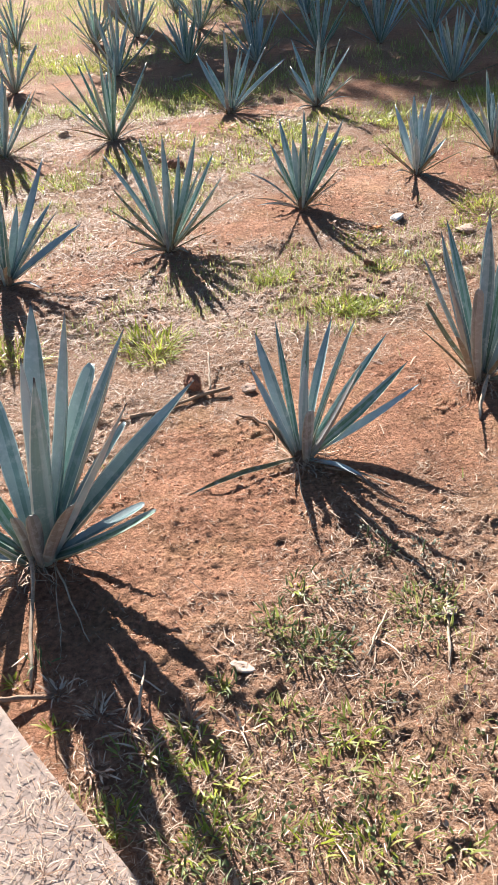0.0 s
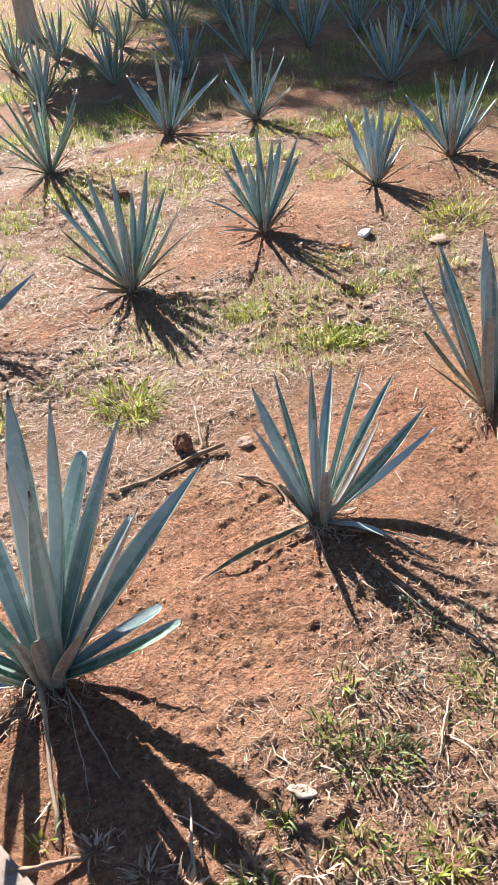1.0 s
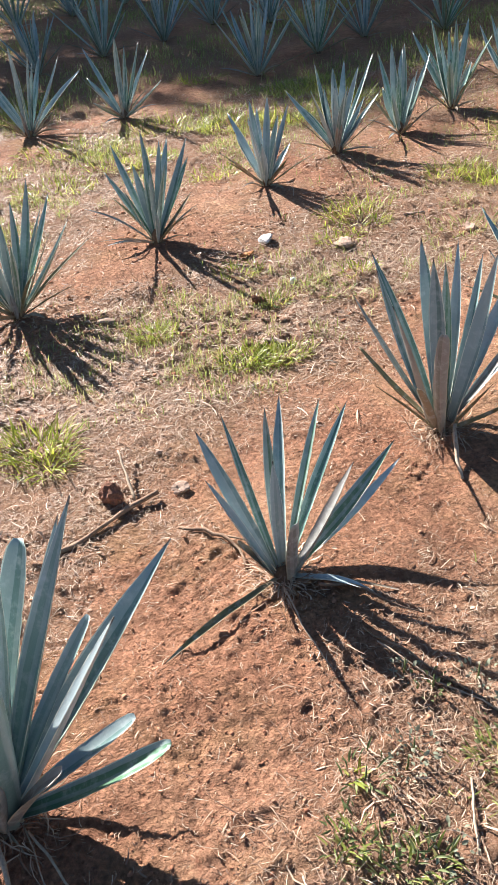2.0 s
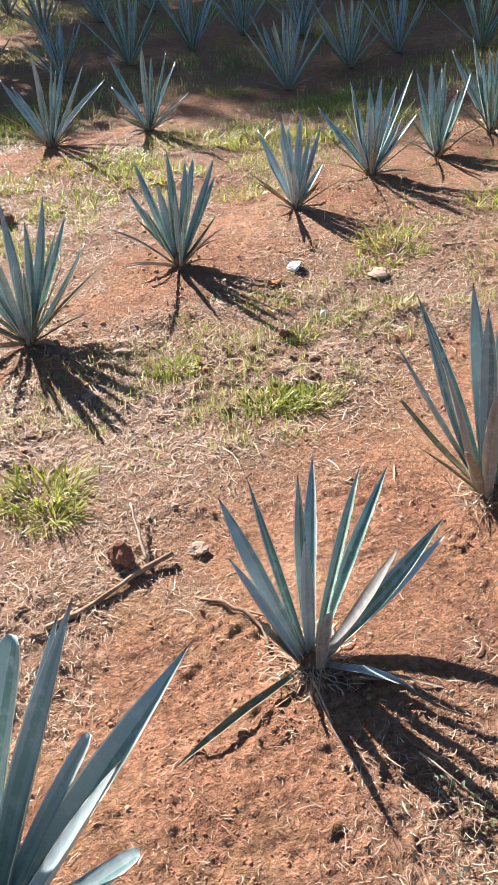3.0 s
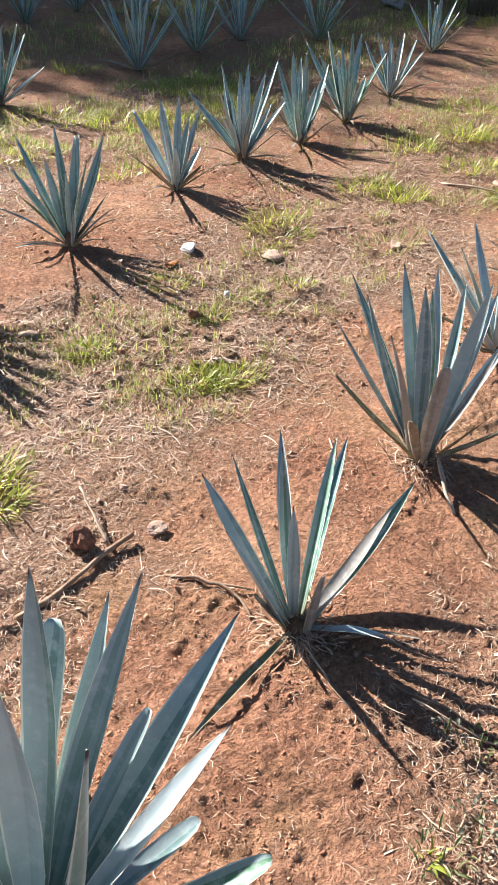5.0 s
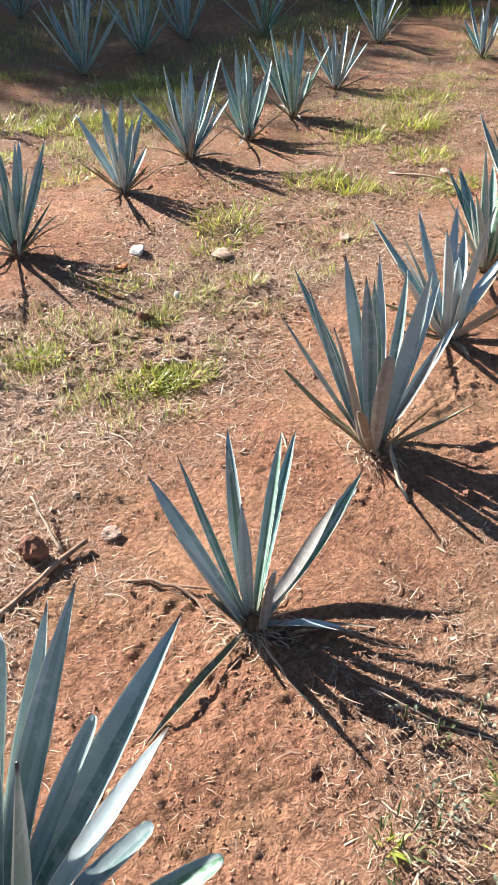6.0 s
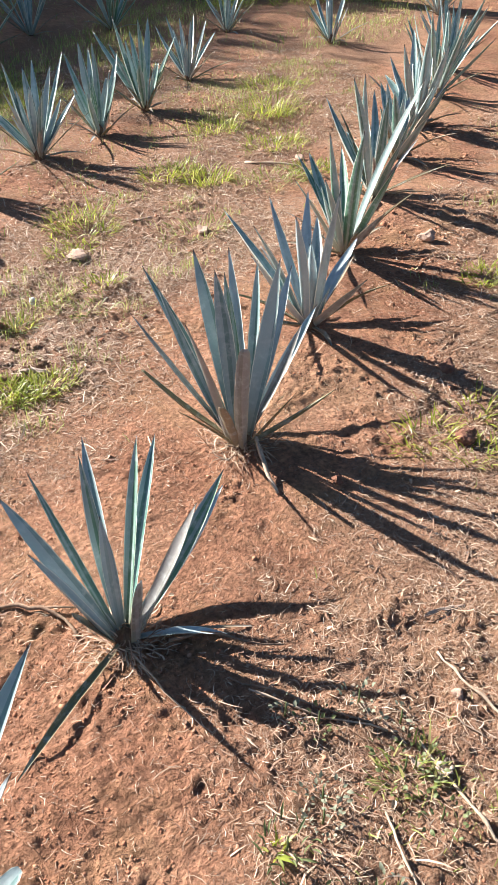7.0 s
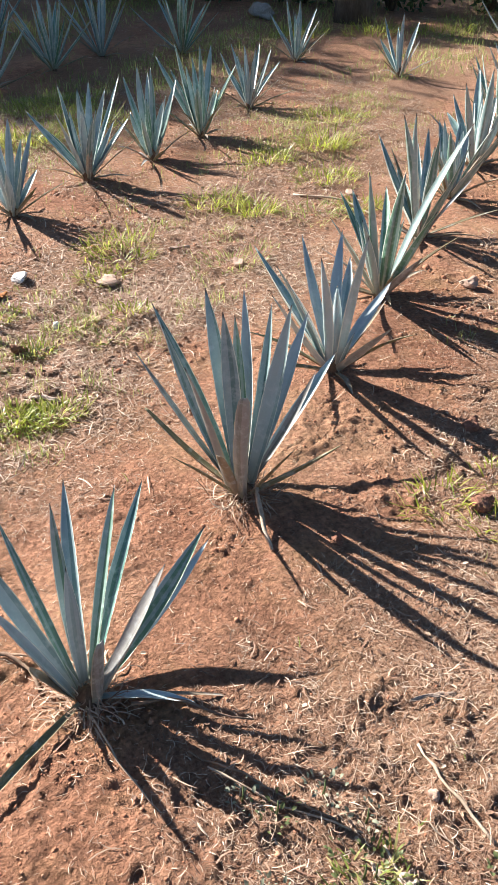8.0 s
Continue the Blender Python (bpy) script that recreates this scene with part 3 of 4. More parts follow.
agave(0.225, 4.75, [(108, 40, 0.57), (85, 64, 0.51), (122, 35, 0.45), (59, 64, 0.46), (123, 21, 0.36), (38, 52, 0.51), (50, 34, 0.48), (25, 31, 0.29), (67, 40, 0.56), (107, 62, 0.36)], 0.041, 4, 0.5, aged=(4, 7), skin=GREEN, seed=37)
agave(0.955, 5.35, [(106, 34, 0.52), (97, 65, 0.44), (-149, 31, 0.32), (64, 65, 0.45), (110, 31, 0.35), (35, 56, 0.43), (81, 38, 0.49), (29, 34, 0.26), (-64, 35, 0.26), (47, 57, 0.36)], 0.042, 4, 0.45, aged=(2, 8), skin=PALE, seed=41)
agave(1.52, 5.76, [(122, 33, 0.51), (115, 68, 0.49), (118, 29, 0.44), (78, 71, 0.45), (64, 45, 0.58), (29, 63, 0.47), (38, 46, 0.62), (7, 41, 0.4), (86, 32, 0.48), (16, 48, 0.33)], 0.046, 6, 0.55, seed=43)
agave(2.06, 6.05, [(90, 41, 0.58), (86, 65, 0.53), (92, 29, 0.37), (63, 70, 0.51), (42, 41, 0.57), (15, 59, 0.37), (68, 45, 0.57), (34, 62, 0.32)], 0.046, 4, 0.5, skin=GREEN, seed=47)
agave(2.575, 6.38, [(102, 37, 0.65), (110, 65, 0.57), (97, 39, 0.51), (65, 76, 0.53), (53, 48, 0.63), (-7, 57, 0.49), (72, 43, 0.57), (8, 59, 0.28)], 0.046, 4, 0.55, skin=GREEN, seed=53)
agave(3.28, 6.95, [(101, 39, 0.48), (106, 61, 0.45), (96, 30, 0.37), (78, 67, 0.41), (50, 43, 0.53), (10, 60, 0.42), (17, 36, 0.43), (96, 60, 0.36)], 0.042, 6, 0.5, seed=59)
agave(4.53, 8.28, [(100, 38, 0.53), (106, 72, 0.51), (95, 32, 0.44), (51, 78, 0.48), (33, 40, 0.57), (-13, 55, 0.38), (58, 38, 0.51)],
      0.042, 6, 0.55, seed=61)
agave(5.06, 7.35, [(77, 40, 0.58), (61, 77, 0.47), (88, 30, 0.42), (-2, 69, 0.43), (60, 37, 0.5), (5, 64, 0.23)], 0.045, 1, 0.5, seed=67)

# third row
agave(-0.42, 7.32, [(127, 37, 0.62), (99, 81, 0.6), (123, 39, 0.51), (38, 74, 0.53), (67, 42, 0.64), (16, 53, 0.57), (36, 27, 0.67), (33, 70, 0.47)], 0.045, 2, 0.55, seed=71)
agave(0.32, 7.48, [(117, 42, 0.65), (69, 81, 0.54), (124, 28, 0.46), (20, 65, 0.51), (49, 38, 0.57), (-41, 31, 0.48), (-130, 24, 0.39), (41, 75, 0.47)], 0.045, 0, 0.55, seed=73)


def field_agave(x, y, size, seed, spread_el=(40, 86), n=13, width=0.04, label=""):
    """A plant further off: leaves in spiral order, steep in its heart and flatter outside."""
    rng = random.Random(seed)
    leaves = []
    for i in range(n):
        k = i / (n - 1)
        leaves.append((seed * 31 + i * 137.5, spread_el[1] + (spread_el[0] - spread_el[1]) * k ** 0.8 + rng.uniform(-6, 6), size * rng.uniform(0.82, 1.05)))
    agave(x, y, leaves, width, 1, size, lower=2, collar=0, outer=4, skin=(BLUE, GREEN)[seed % 2], seed=seed, label=label)


for k, (x, y, s) in enumerate([(-1.32, 6.72, 0.66), (-2.09, 6.30, 0.62), (-2.9, 5.7, 0.6), (1.60, 8.30, 0.68), (2.28, 8.75, 0.60), (2.92, 9.25, 0.66),
                               (3.69, 9.05, 0.62), (-1.78, 9.20, 0.66), (-1.10, 9.80, 0.6), (-0.32, 9.70, 0.62), (0.36, 10.10, 0.72), (1.07, 10.60, 0.76),
                               (1.74, 11.20, 0.7), (2.30, 10.70, 0.66), (-2.57, 11.70, 0.62), (-2.05, 11.95, 0.66), (-1.24, 12.30, 0.6), (-3.74, 12.0, 0.7),
                               (-3.4, 9.0, 0.6), (-2.7, 8.6, 0.6), (-0.55, 12.7, 0.62), (0.2, 13.2, 0.66), (0.95, 13.7, 0.66), (-1.9, 14.6, 0.66),
                               (-1.1, 15.1, 0.66), (6.9, 7.8, 0.7), (4.5, 5.45, 0.6), (5.1, 5.9, 0.6), (-4.4, 11.4, 0.65), (-4.6, 8.0, 0.6)]):
    field_agave(x, y, s, 101 + k * 3)


# ---- loose cover: straw, grass ----


def scatter(n, box, weight):
    """n places in the box (x0, x1, y0, y1), kept with the odds weight(x, y)."""
    x0, x1, y0, y1 = box
    x, y = rng_np.uniform(x0, x1, n), rng_np.uniform(y0, y1, n)
    keep = rng_np.random(n) < weight(x, y)
    return x[keep], y[keep]


def on_slab(x, y):
    return (x + y < 0.735) & (y - x < 2.38)


def cover(name, spots, length, width, mat, upright, label, category, simple=False):
    """One heap of straws or blades: spots is a list of (x, y) arrays with a size factor each."""
    vs, qs, n0 = [], [], 0
    for x, y, f in spots:
        n = len(x)
        z = np.where(on_slab(x, y), 0.037, height(x, y))
        yaw = rng_np.uniform(0, 2 * np.pi, n)
        if upright:
            pitch = np.radians(rng_np.uniform(22, 85, n))
            curl = rng_np.uniform(-0.15, 0.25, n)
        else:
            pitch = np.radians(np.abs(rng_np.normal(0, 9, n)))
            curl = rng_np.uniform(-0.02, 0.16, n)
        ln = rng_np.uniform(*length, n) * f * (1 if upright else rng_np.uniform(0.5, 1.3, n))
        v, q = strips(x, y, z, yaw, pitch, ln, rng_np.uniform(*width, n) * f, curl, -0.001 if upright else 0.002, simple, 0.35 if upright else 0.42)
        vs.append(v)
        qs.append(q + n0)
        n0 += len(v)
    ob = array_mesh(name, np.concatenate(vs), np.concatenate(qs), mat)
    return tagged(ob, label, category, kind="stuff")


def litter_weight(base, floor):
    def w(x, y):
        patch = 0.5 + 0.4 * lattice(x * 2.3, y * 2.3, 21) + 0.25 * lattice(x * 7, y * 7, 22) + 0.55 * lattice(x * 24, y * 24, 23)
        return np.clip(floor + base * (1 - bare(x, y)) * np.clip(patch + 0.25, 0.04, 1), 0, 1)
    return w


NEAR, MID, FAR = (-1.5, 2.6, 0.75, 4.4), (-2.6, 4.6, 3.2, 8.0), (-6.5, 9.5, 7.2, 17.5)
BEYOND = (-13.0, 7.0, 13.0, 26.0)
cover("straw_bits", [(*scatter(130000, NEAR, litter_weight(0.8, 0.20)), 1.0), (*scatter(42000, MID, litter_weight(0.8, 0.14)), 1.7)],
      (0.008, 0.028), (0.0008, 0.0019), STRAW, False, "fine broken straw bits strewn over red soil", "straw", True)
cover("straw_litter", [(*scatter(96000, NEAR, litter_weight(1.1, 0.025)), 0.85), (*scatter(5000, NEAR, litter_weight(0.9, 0.03)), 1.7), (*scatter(112000, MID, litter_weight(1.0, 0.05)), 1.4),
                       (*scatter(40000, FAR, litter_weight(0.5, 0.08)), 2.2)],
      (0.016, 0.055), (0.0012, 0.0028), STRAW, False, "dry tan straw and grass clippings scattered on soil", "straw")


def leaf_flakes():
    """Small dry leaf pieces, folded along the middle."""
    vs, qs, n0 = [], [], 0
    for n, box, f in ((9000, NEAR, 1.0), (7000, MID, 1.4)):
        x, y = scatter(n, box, litter_weight(0.6, 0.006))
        m = len(x)
        yaw, ln, wd = rng_np.uniform(0, 6.28, m), rng_np.uniform(0.008, 0.022, m) * f, rng_np.uniform(0.002, 0.006, m) * f
        d = np.stack([np.cos(yaw), np.sin(yaw), rng_np.uniform(-0.2, 0.5, m)], 1) * ln[:, None]
        s = np.stack([-np.sin(yaw), np.cos(yaw), np.zeros(m)], 1) * wd[:, None]
        o = np.stack([x, y, height(x, y) + 0.004], 1)
        up = np.zeros((m, 3))
        up[:, 2] = wd * rng_np.uniform(0.2, 1.1, m)
        v = np.stack([o - d * 0.5, o + d * 0.5, o - d * 0.2 + s + up, o + d * 0.25 + s + up, o - d * 0.25 - s + up, o + d * 0.2 - s + up], 1)
        b = (np.arange(m) * 6)[:, None] + n0
        vs.append(v.reshape(-1, 3))
        qs.append(np.concatenate([b + np.array([0, 1, 3, 2]), b + np.array([1, 0, 4, 5])], 0))
        n0 += m * 6
    tagged(array_mesh("dry_leaf_flakes", np.concatenate(vs), np.concatenate(qs), FLAKE, False), "small curled dry leaf pieces among straw", "dry leaves", kind="stuff")


FLAKE = island_material("dry_leaf_flake", [(0.0, (0.13, 0.075, 0.05)), (0.4, (0.34, 0.20, 0.13)), (0.75, (0.46, 0.31, 0.21)), (1.0, (0.64, 0.51, 0.38))], 0.7, 0.3)
leaf_flakes()


def grass_weight(strong, lo):
    """Thin green grass in the strips between the rows, in patches."""
    def w(x, y):
        v = across(x, y)
        strip = np.zeros_like(v)
        for c, amount in ((0.45, 0.85), (2.75, 0.62), (4.85, 1.0), (7.1, 1.0), (9.5, 0.8), (11.6, 0.9), (13.6, 0.9), (15.6, 0.9)):
            strip = np.maximum(strip, amount * np.exp(-((v - c) / 0.62) ** 2))
        patch = lattice(x * 1.5, y * 1.5, 31) * 0.5 + lattice(x * 4.5, y * 4.5, 32) * 0.6 + lattice(x * 12, y * 12, 33) * 0.45
        return np.clip(strong * strip * np.clip((patch + lo - 0.25) * 2.2, 0, 1) * (1 - 0.9 * bare(x, y)), 0, 1) * ~on_slab(x, y)
    return w


cover("short_grass", [(*scatter(60000, NEAR, grass_weight(0.4, -0.02)), 1.0), (*scatter(260000, MID, grass_weight(0.9, 0.36)), 1.0),
                      (*scatter(150000, FAR, grass_weight(1.0, 0.75)), 1.7), (*scatter(36000, BEYOND, lambda x, y: 0.35 + 0.3 * lattice(x * 0.9, y * 0.9, 36)), 3.0)],
      (0.018, 0.055), (0.0018, 0.004), FADED, True, "sparse short grass fading from green to straw", "grass")


# ---- grass tufts ----
def tuft(x, y, r, n, tall, mat=None, label="", seed=0):
    rng = np.random.default_rng(seed + 500)
    a, q = rng.uniform(0, 2 * np.pi, n), r * np.sqrt(rng.random(n))
    px, py = x + np.cos(a) * q * 1.25, y + np.sin(a) * q * 0.8
    z = height(px, py)
    yaw = a + rng.normal(0, 0.9, n)
    v, f = strips(px, py, z, yaw, np.radians(rng.uniform(5, 58, n)), tall * rng.uniform(0.35, 1.1, n), rng.uniform(0.003, 0.0065, n),
                  rng.uniform(0.0, 0.35, n), -0.002)
    ob = array_mesh("grass_tuft", v, f, mat or GRASS)
    tagged(ob, label or "bright green grass tuft among dry straw", "grass", "grass tufts between the rows")


FRONT_TUFTS = [
    (1.47, 2.47, 0.10, 80, 0.075), (1.56, 2.3, 0.08, 60, 0.06), (1.7, 2.45, 0.13, 90, 0.07), (2.82, 4.77, 0.12, 120, 0.08), (2.5, 3.16, 0.1, 120, 0.08),
    (0.06, 1.06, 0.06, 60, 0.05), (0.42, 0.92, 0.07, 60, 0.05),
]
for k, (x, y, r, n, tall) in enumerate(FRONT_TUFTS):
    tuft(x, y, r, n, tall, None, "bright green grass tuft among dry straw", seed=k)
LITTER_TUFTS = [
    (0.43, 3.5, 0.11, 300, 0.06), (0.57, 3.49, 0.1, 230, 0.06), (0.1, 3.84, 0.09, 200, 0.065), (-0.43, 3.18, 0.11, 190, 0.11), (3.25, 5.84, 0.16, 200, 0.16),
    (2.21, 4.96, 0.12, 160, 0.12), (1.27, 4.62, 0.14, 140, 0.08), (-0.4, 3.04, 0.08, 110, 0.09), (1.31, 4.8, 0.16, 170, 0.09), (2.9, 5.3, 0.2, 190, 0.1),
    (3.7, 6.4, 0.25, 220, 0.1), (6.1, 9.2, 0.3, 260, 0.2), (7.0, 9.0, 0.35, 280, 0.2), (0.66, 3.95, 0.05, 70, 0.07), (1.08, 4.06, 0.08, 90, 0.06),
    (0.56, 4.3, 0.1, 110, 0.06), (1.1, 4.43, 0.09, 90, 0.06), (2.75, 5.72, 0.16, 200, 0.1), (2.05, 5.15, 0.16, 220, 0.1), (-1.02, 3.08, 0.12, 160, 0.1),
]
for k, (x, y, r, n, tall) in enumerate(LITTER_TUFTS):
    tuft(x, y, r, n, tall, None, "bright yellow-green grass tuft in tan litter", seed=7 + k)
STRIP_TUFTS = [
    (1.06, 6.9, 0.22, 240, 0.14), (1.45, 6.75, 0.2, 200, 0.16), (2.0, 6.95, 0.2, 200, 0.14), (-1.55, 5.6, 0.28, 300, 0.1), (-1.0, 6.1, 0.22, 220, 0.1),
    (0.2, 6.35, 0.25, 260, 0.09), (5.4, 9.6, 0.3, 260, 0.2), (0.77, 5.85, 0.18, 180, 0.08), (0.67, 7.1, 0.3, 260, 0.12), (-0.14, 6.75, 0.3, 300, 0.1),
    (1.88, 7.6, 0.3, 260, 0.14), (-0.27, 6.0, 0.22, 240, 0.09),
]
for k, (x, y, r, n, tall) in enumerate(STRIP_TUFTS):
    tuft(x, y, r, n, tall, None, "yellow-green grass tuft between the agave rows", seed=27 + k)
BACK_TUFTS = [
    (-0.65, 8.25, 0.34, 420, 0.16), (1.07, 8.34, 0.18, 160, 0.1), (-2.2, 9.9, 0.4, 420, 0.14), (-3.0, 10.5, 0.5, 460, 0.14), (-0.81, 6.45, 0.25, 260, 0.1),
    (-2.73, 10.2, 0.5, 420, 0.14),
]
for k, (x, y, r, n, tall) in enumerate(BACK_TUFTS):
    tuft(x, y, r, n, tall, None, "green grass tuft further back in the field", seed=39 + k)
for k, (x, y, r, n, tall) in enumerate([(0.86, 4.06, 0.06, 60, 0.05), (0.95, 3.9, 0.09, 80, 0.05), (1.75, 4.35, 0.18, 140, 0.07), (2.5, 4.75, 0.2, 150, 0.08), (0.22, 1.23, 0.06, 50, 0.05), (0.28, 1.42, 0.08, 70, 0.05), (0.60, 1.62, 0.07, 70, 0.05),
                                        (0.20, 1.50, 0.05, 40, 0.05), (0.0, 1.15, 0.06, 60, 0.05), (0.39, 1.21, 0.05, 40, 0.05), (0.33, 1.08, 0.05, 40, 0.05)]):
    tuft(x, y, r, n, tall, FADED, "fading grass tuft in the straw", seed=40 + k)

for k, (x, y) in enumerate([(-0.23, 1.21), (-0.15, 1.18), (-0.10, 1.12), (-0.01, 1.20), (-0.21, 1.07), (0.12, 1.19), (-0.35, 1.28)]):
    tuft(x, y, 0.022, 34, 0.06, STRAW, "bleached dry straw tuft on shaded soil", seed=60 + k)
for k, (x, y) in enumerate([(0.05, 1.30), (-0.47, 1.31), (0.24, 1.63), (-0.33, 1.17), (0.36, 1.16)]):
    tuft(x, y, 0.018, 16, 0.045, GRASS, "tiny bright green grass tuft on soil", seed=80 + k)
for k, (x, y) in enumerate([(-0.14, 0.95), (-0.12, 1.10), (0.01, 1.12), (-0.05, 1.07), (0.07, 0.92), (0.12, 0.97), (0.02, 0.89), (-0.21, 0.97), (0.29, 0.92), (0.47, 1.06), (0.40, 1.17), (0.59, 0.91)]):
    tuft(x, y, 0.045, 30, 0.045, (GRASS, FADED)[k % 2], "thin green grass tuft among dry straw", seed=90 + k)


# ---- broad-leaved weeds ----
def weed_leaf_mesh(name, mat, slim):
    verts, faces = [], []
    for i in range(6):
        u = i / 5
        w = slim * math.sin(math.pi * (0.12 + 0.86 * u)) * 0.5
        z = 0.25 * math.sin(u * math.pi) * 0.5
        verts += [(u, -w, z + 0.06 * w), (u, 0, z - 0.05), (u, w, z + 0.06 * w)]
    for i in range(5):
        a = i * 3
        faces += [(a, a + 1, a + 4, a + 3), (a + 1, a + 2, a + 5, a + 4)]
    me = bpy.data.meshes.new(name)
    me.from_pydata(verts, [], faces)
    me.polygons.foreach_set("use_smooth", [True] * len(me.polygons))
    me.materials.append(mat)
    return me


GREEN_BLADE, GREY_BLADE, LONG_BLADE = weed_leaf_mesh("leaf", WEED, 0.62), weed_leaf_mesh("leaf", GREYWEED, 0.55), weed_leaf_mesh("leaf", WEED, 0.16)


def weed(x, y, r, n, kind=0, seed=0):
    """A low weed: a short stem and leaves on it."""
    rng = random.Random(seed + 900)
    root = new("weed")
    root.location = (x, y, ground_z(x, y))
    me = (GREEN_BLADE, GREY_BLADE, LONG_BLADE)[kind]
    tagged(root, ("low green broad-leaved weed in dry litter", "dusty grey-green creeping weed on soil", "green grassy weed with long blades")[kind], "weed", "weeds on the soil")
    v, f = tube([(0, 0, -0.01), (0.004, 0, 0.02), (0.006, 0.004, 0.045)], [0.003, 0.0025, 0.0015], 5)
    mesh_object("stem", v, f, WEED, root)
    for i in range(n * 2):
        ob = new("leaf", me)
        ob.parent = root
        a = i * 2.4 + rng.uniform(-0.4, 0.4)
        q = r * math.sqrt(rng.random()) * 1.1
        size = (0.012 if kind < 2 else 0.028) * rng.uniform(0.6, 1.4)
        ob.matrix_basis = pose(math.cos(a) * q, math.sin(a) * q, rng.uniform(0.004, 0.03), rng.uniform(-40, 40), rng.uniform(-60, 5), math.degrees(a) + rng.uniform(-70, 70)) @ Matrix.Scale(size, 4)


BROAD_WEEDS = [
    (0.23, 1.45, 0.08, 22), (0.22, 0.93, 0.07, 18), (0.4, 0.99, 0.06, 16), (0.44, 0.9, 0.07, 20), (0.69, 1.13, 0.06, 16), (0.59, 1.63, 0.08, 20),
    (0.57, 1.5, 0.05, 14), (0.61, 1.62, 0.06, 12), (0.46, 1.3, 0.05, 12), (0.5, 1.82, 0.05, 12), (0.3, 1.18, 0.06, 12), (0.58, 1.02, 0.05, 12),
    (0.16, 0.83, 0.06, 14), (0.85, 1.5, 0.04, 9),
]
for k, (x, y, r, n) in enumerate(BROAD_WEEDS):
    weed(x, y, r, n, 0, k)
GREY_WEEDS = [
    (0.38, 1.44, 0.05, 12), (0.39, 1.67, 0.05, 18), (0.36, 1.63, 0.04, 12), (0.61, 1.81, 0.045, 14), (0.45, 1.88, 0.04, 10), (0.66, 1.72, 0.04, 9),
]
for k, (x, y, r, n) in enumerate(GREY_WEEDS):
    weed(x, y, r, n, 1, 14 + k)
GRASSY_WEEDS = [
    (0.07, 1.3, 0.03, 8), (-0.14, 0.93, 0.06, 16), (0.11, 0.9, 0.09, 22), (0.26, 1.62, 0.05, 10), (0.3, 1.43, 0.07, 18), (0.18, 1.51, 0.05, 10),
    (0.02, 0.86, 0.06, 14), (-0.42, 1.36, 0.03, 6), (0.62, 3.93, 0.05, 14),
]
for k, (x, y, r, n) in enumerate(GRASSY_WEEDS):
    weed(x, y, r, n, 2, 19 + k)


# ---- stones, clods ----
def stone(name, x, y, size, mat, label, category, flat=0.6, seed=0, sink=0.25, sharp=0.35, turn=0, lumpy=0.03):
    rng = random.Random(seed + 70)
    bm = bmesh.new()
    bmesh.ops.create_icosphere(bm, subdivisions=3, radius=0.5)
    cuts = [Vector((rng.gauss(0, 1), rng.gauss(0, 1), rng.gauss(0, 0.7))).normalized() for _ in range(7)]
    for v in bm.verts:
        d = v.co.normalized()
        k = 1 + 0.28 * noise.noise(d * 1.7 + Vector((seed, 0, 0))) + 0.08 * noise.noise(d * 6 + Vector((0, seed, 0)))
        for c in cuts:
            t = d.dot(c)
            if t > 1 - sharp:
                k *= (1 - sharp) / t
        if lumpy:
            k *= 1 + lumpy * noise.noise(d * 5 + Vector((seed, seed, 0))) + lumpy * 0.6 * noise.noise(d * 11 + Vector((0, seed, seed)))
        v.co = d * 0.5 * k
    bmesh.ops.transform(bm, matrix=Matrix.Diagonal((size, size * 0.72, size * flat, 1)), verts=bm.verts)
    ob = part(name, bm, mat, None)
    ob.data.polygons.foreach_set("use_smooth", [False] * len(ob.data.polygons))
    ob.matrix_basis = pose(x, y, ground_z(x, y) + size * flat * (0.5 - sink), 0, rng.uniform(-8, 8), turn or rng.uniform(0, 360))
    return tagged(ob, label, category)


stone("stone", 0.765, 4.60, 0.13, WHITE, "white angular stone lying on dry litter", "stone", 0.30, 24, 0.2, 0.4, 160)
stone("stone", 1.12, 4.40, 0.15, TANSTONE, "tan weathered stone half sunk in straw", "stone", 0.30, 2, 0.35)
stone("stone", 0.03, 2.77, 0.085, TANSTONE, "small pale-edged stone near a dry stick", "stone", 0.34, 3, 0.15, 0.45, 25)
stone("soil_clod", -0.19, 2.78, 0.085, REDCLOD, "dark crumbly red soil clod in straw", "soil clod", 0.85, 4, 0.16, 0.1, 0, 0.22)
stone("stone", 0.58, 3.98, 0.075, REDCLOD, "small dark brown stone beside green grass", "stone", 0.8, 5, 0.2)
stone("stone", -0.11, 4.05, 0.10, TANSTONE, "flat pale tan stone at the soil edge", "stone", 0.3, 6)
stone("stone", 1.08, 2.455, 0.05, REDCLOD, "small round pebble in plant shade", "stone", 0.8, 7)
stone("stone", 2.60, 3.61, 0.10, TANSTONE, "tan fist-sized stone on red soil", "stone", 0.7, 8, 0.15)
stone("stone", 1.83, 2.72, 0.085, REDCLOD, "reddish stone at the soil edge", "stone", 0.7, 9, 0.2)
stone("stone", 0.82, 1.695, 0.035, TANSTONE, "small tan pebble on dry litter", "stone", 0.8, 10)
stone("stone", 1.57, 2.385, 0.10, REDCLOD, "brown stone hidden by a grass tuft", "stone", 0.7, 11, 0.2)
stone("boulder", 5.5, 10.6, 0.40, GREYSTONE, "grey boulder in the shade of trees", "boulder", 0.6, 12)
stone("stone", -1.77, 6.95, 0.12, TANSTONE, "tan stone lying in short grass", "stone", 0.5, 13)
stone("stone", -0.69, 5.84, 0.13, REDCLOD, "brown stone lying in short grass", "stone", 0.7, 14)
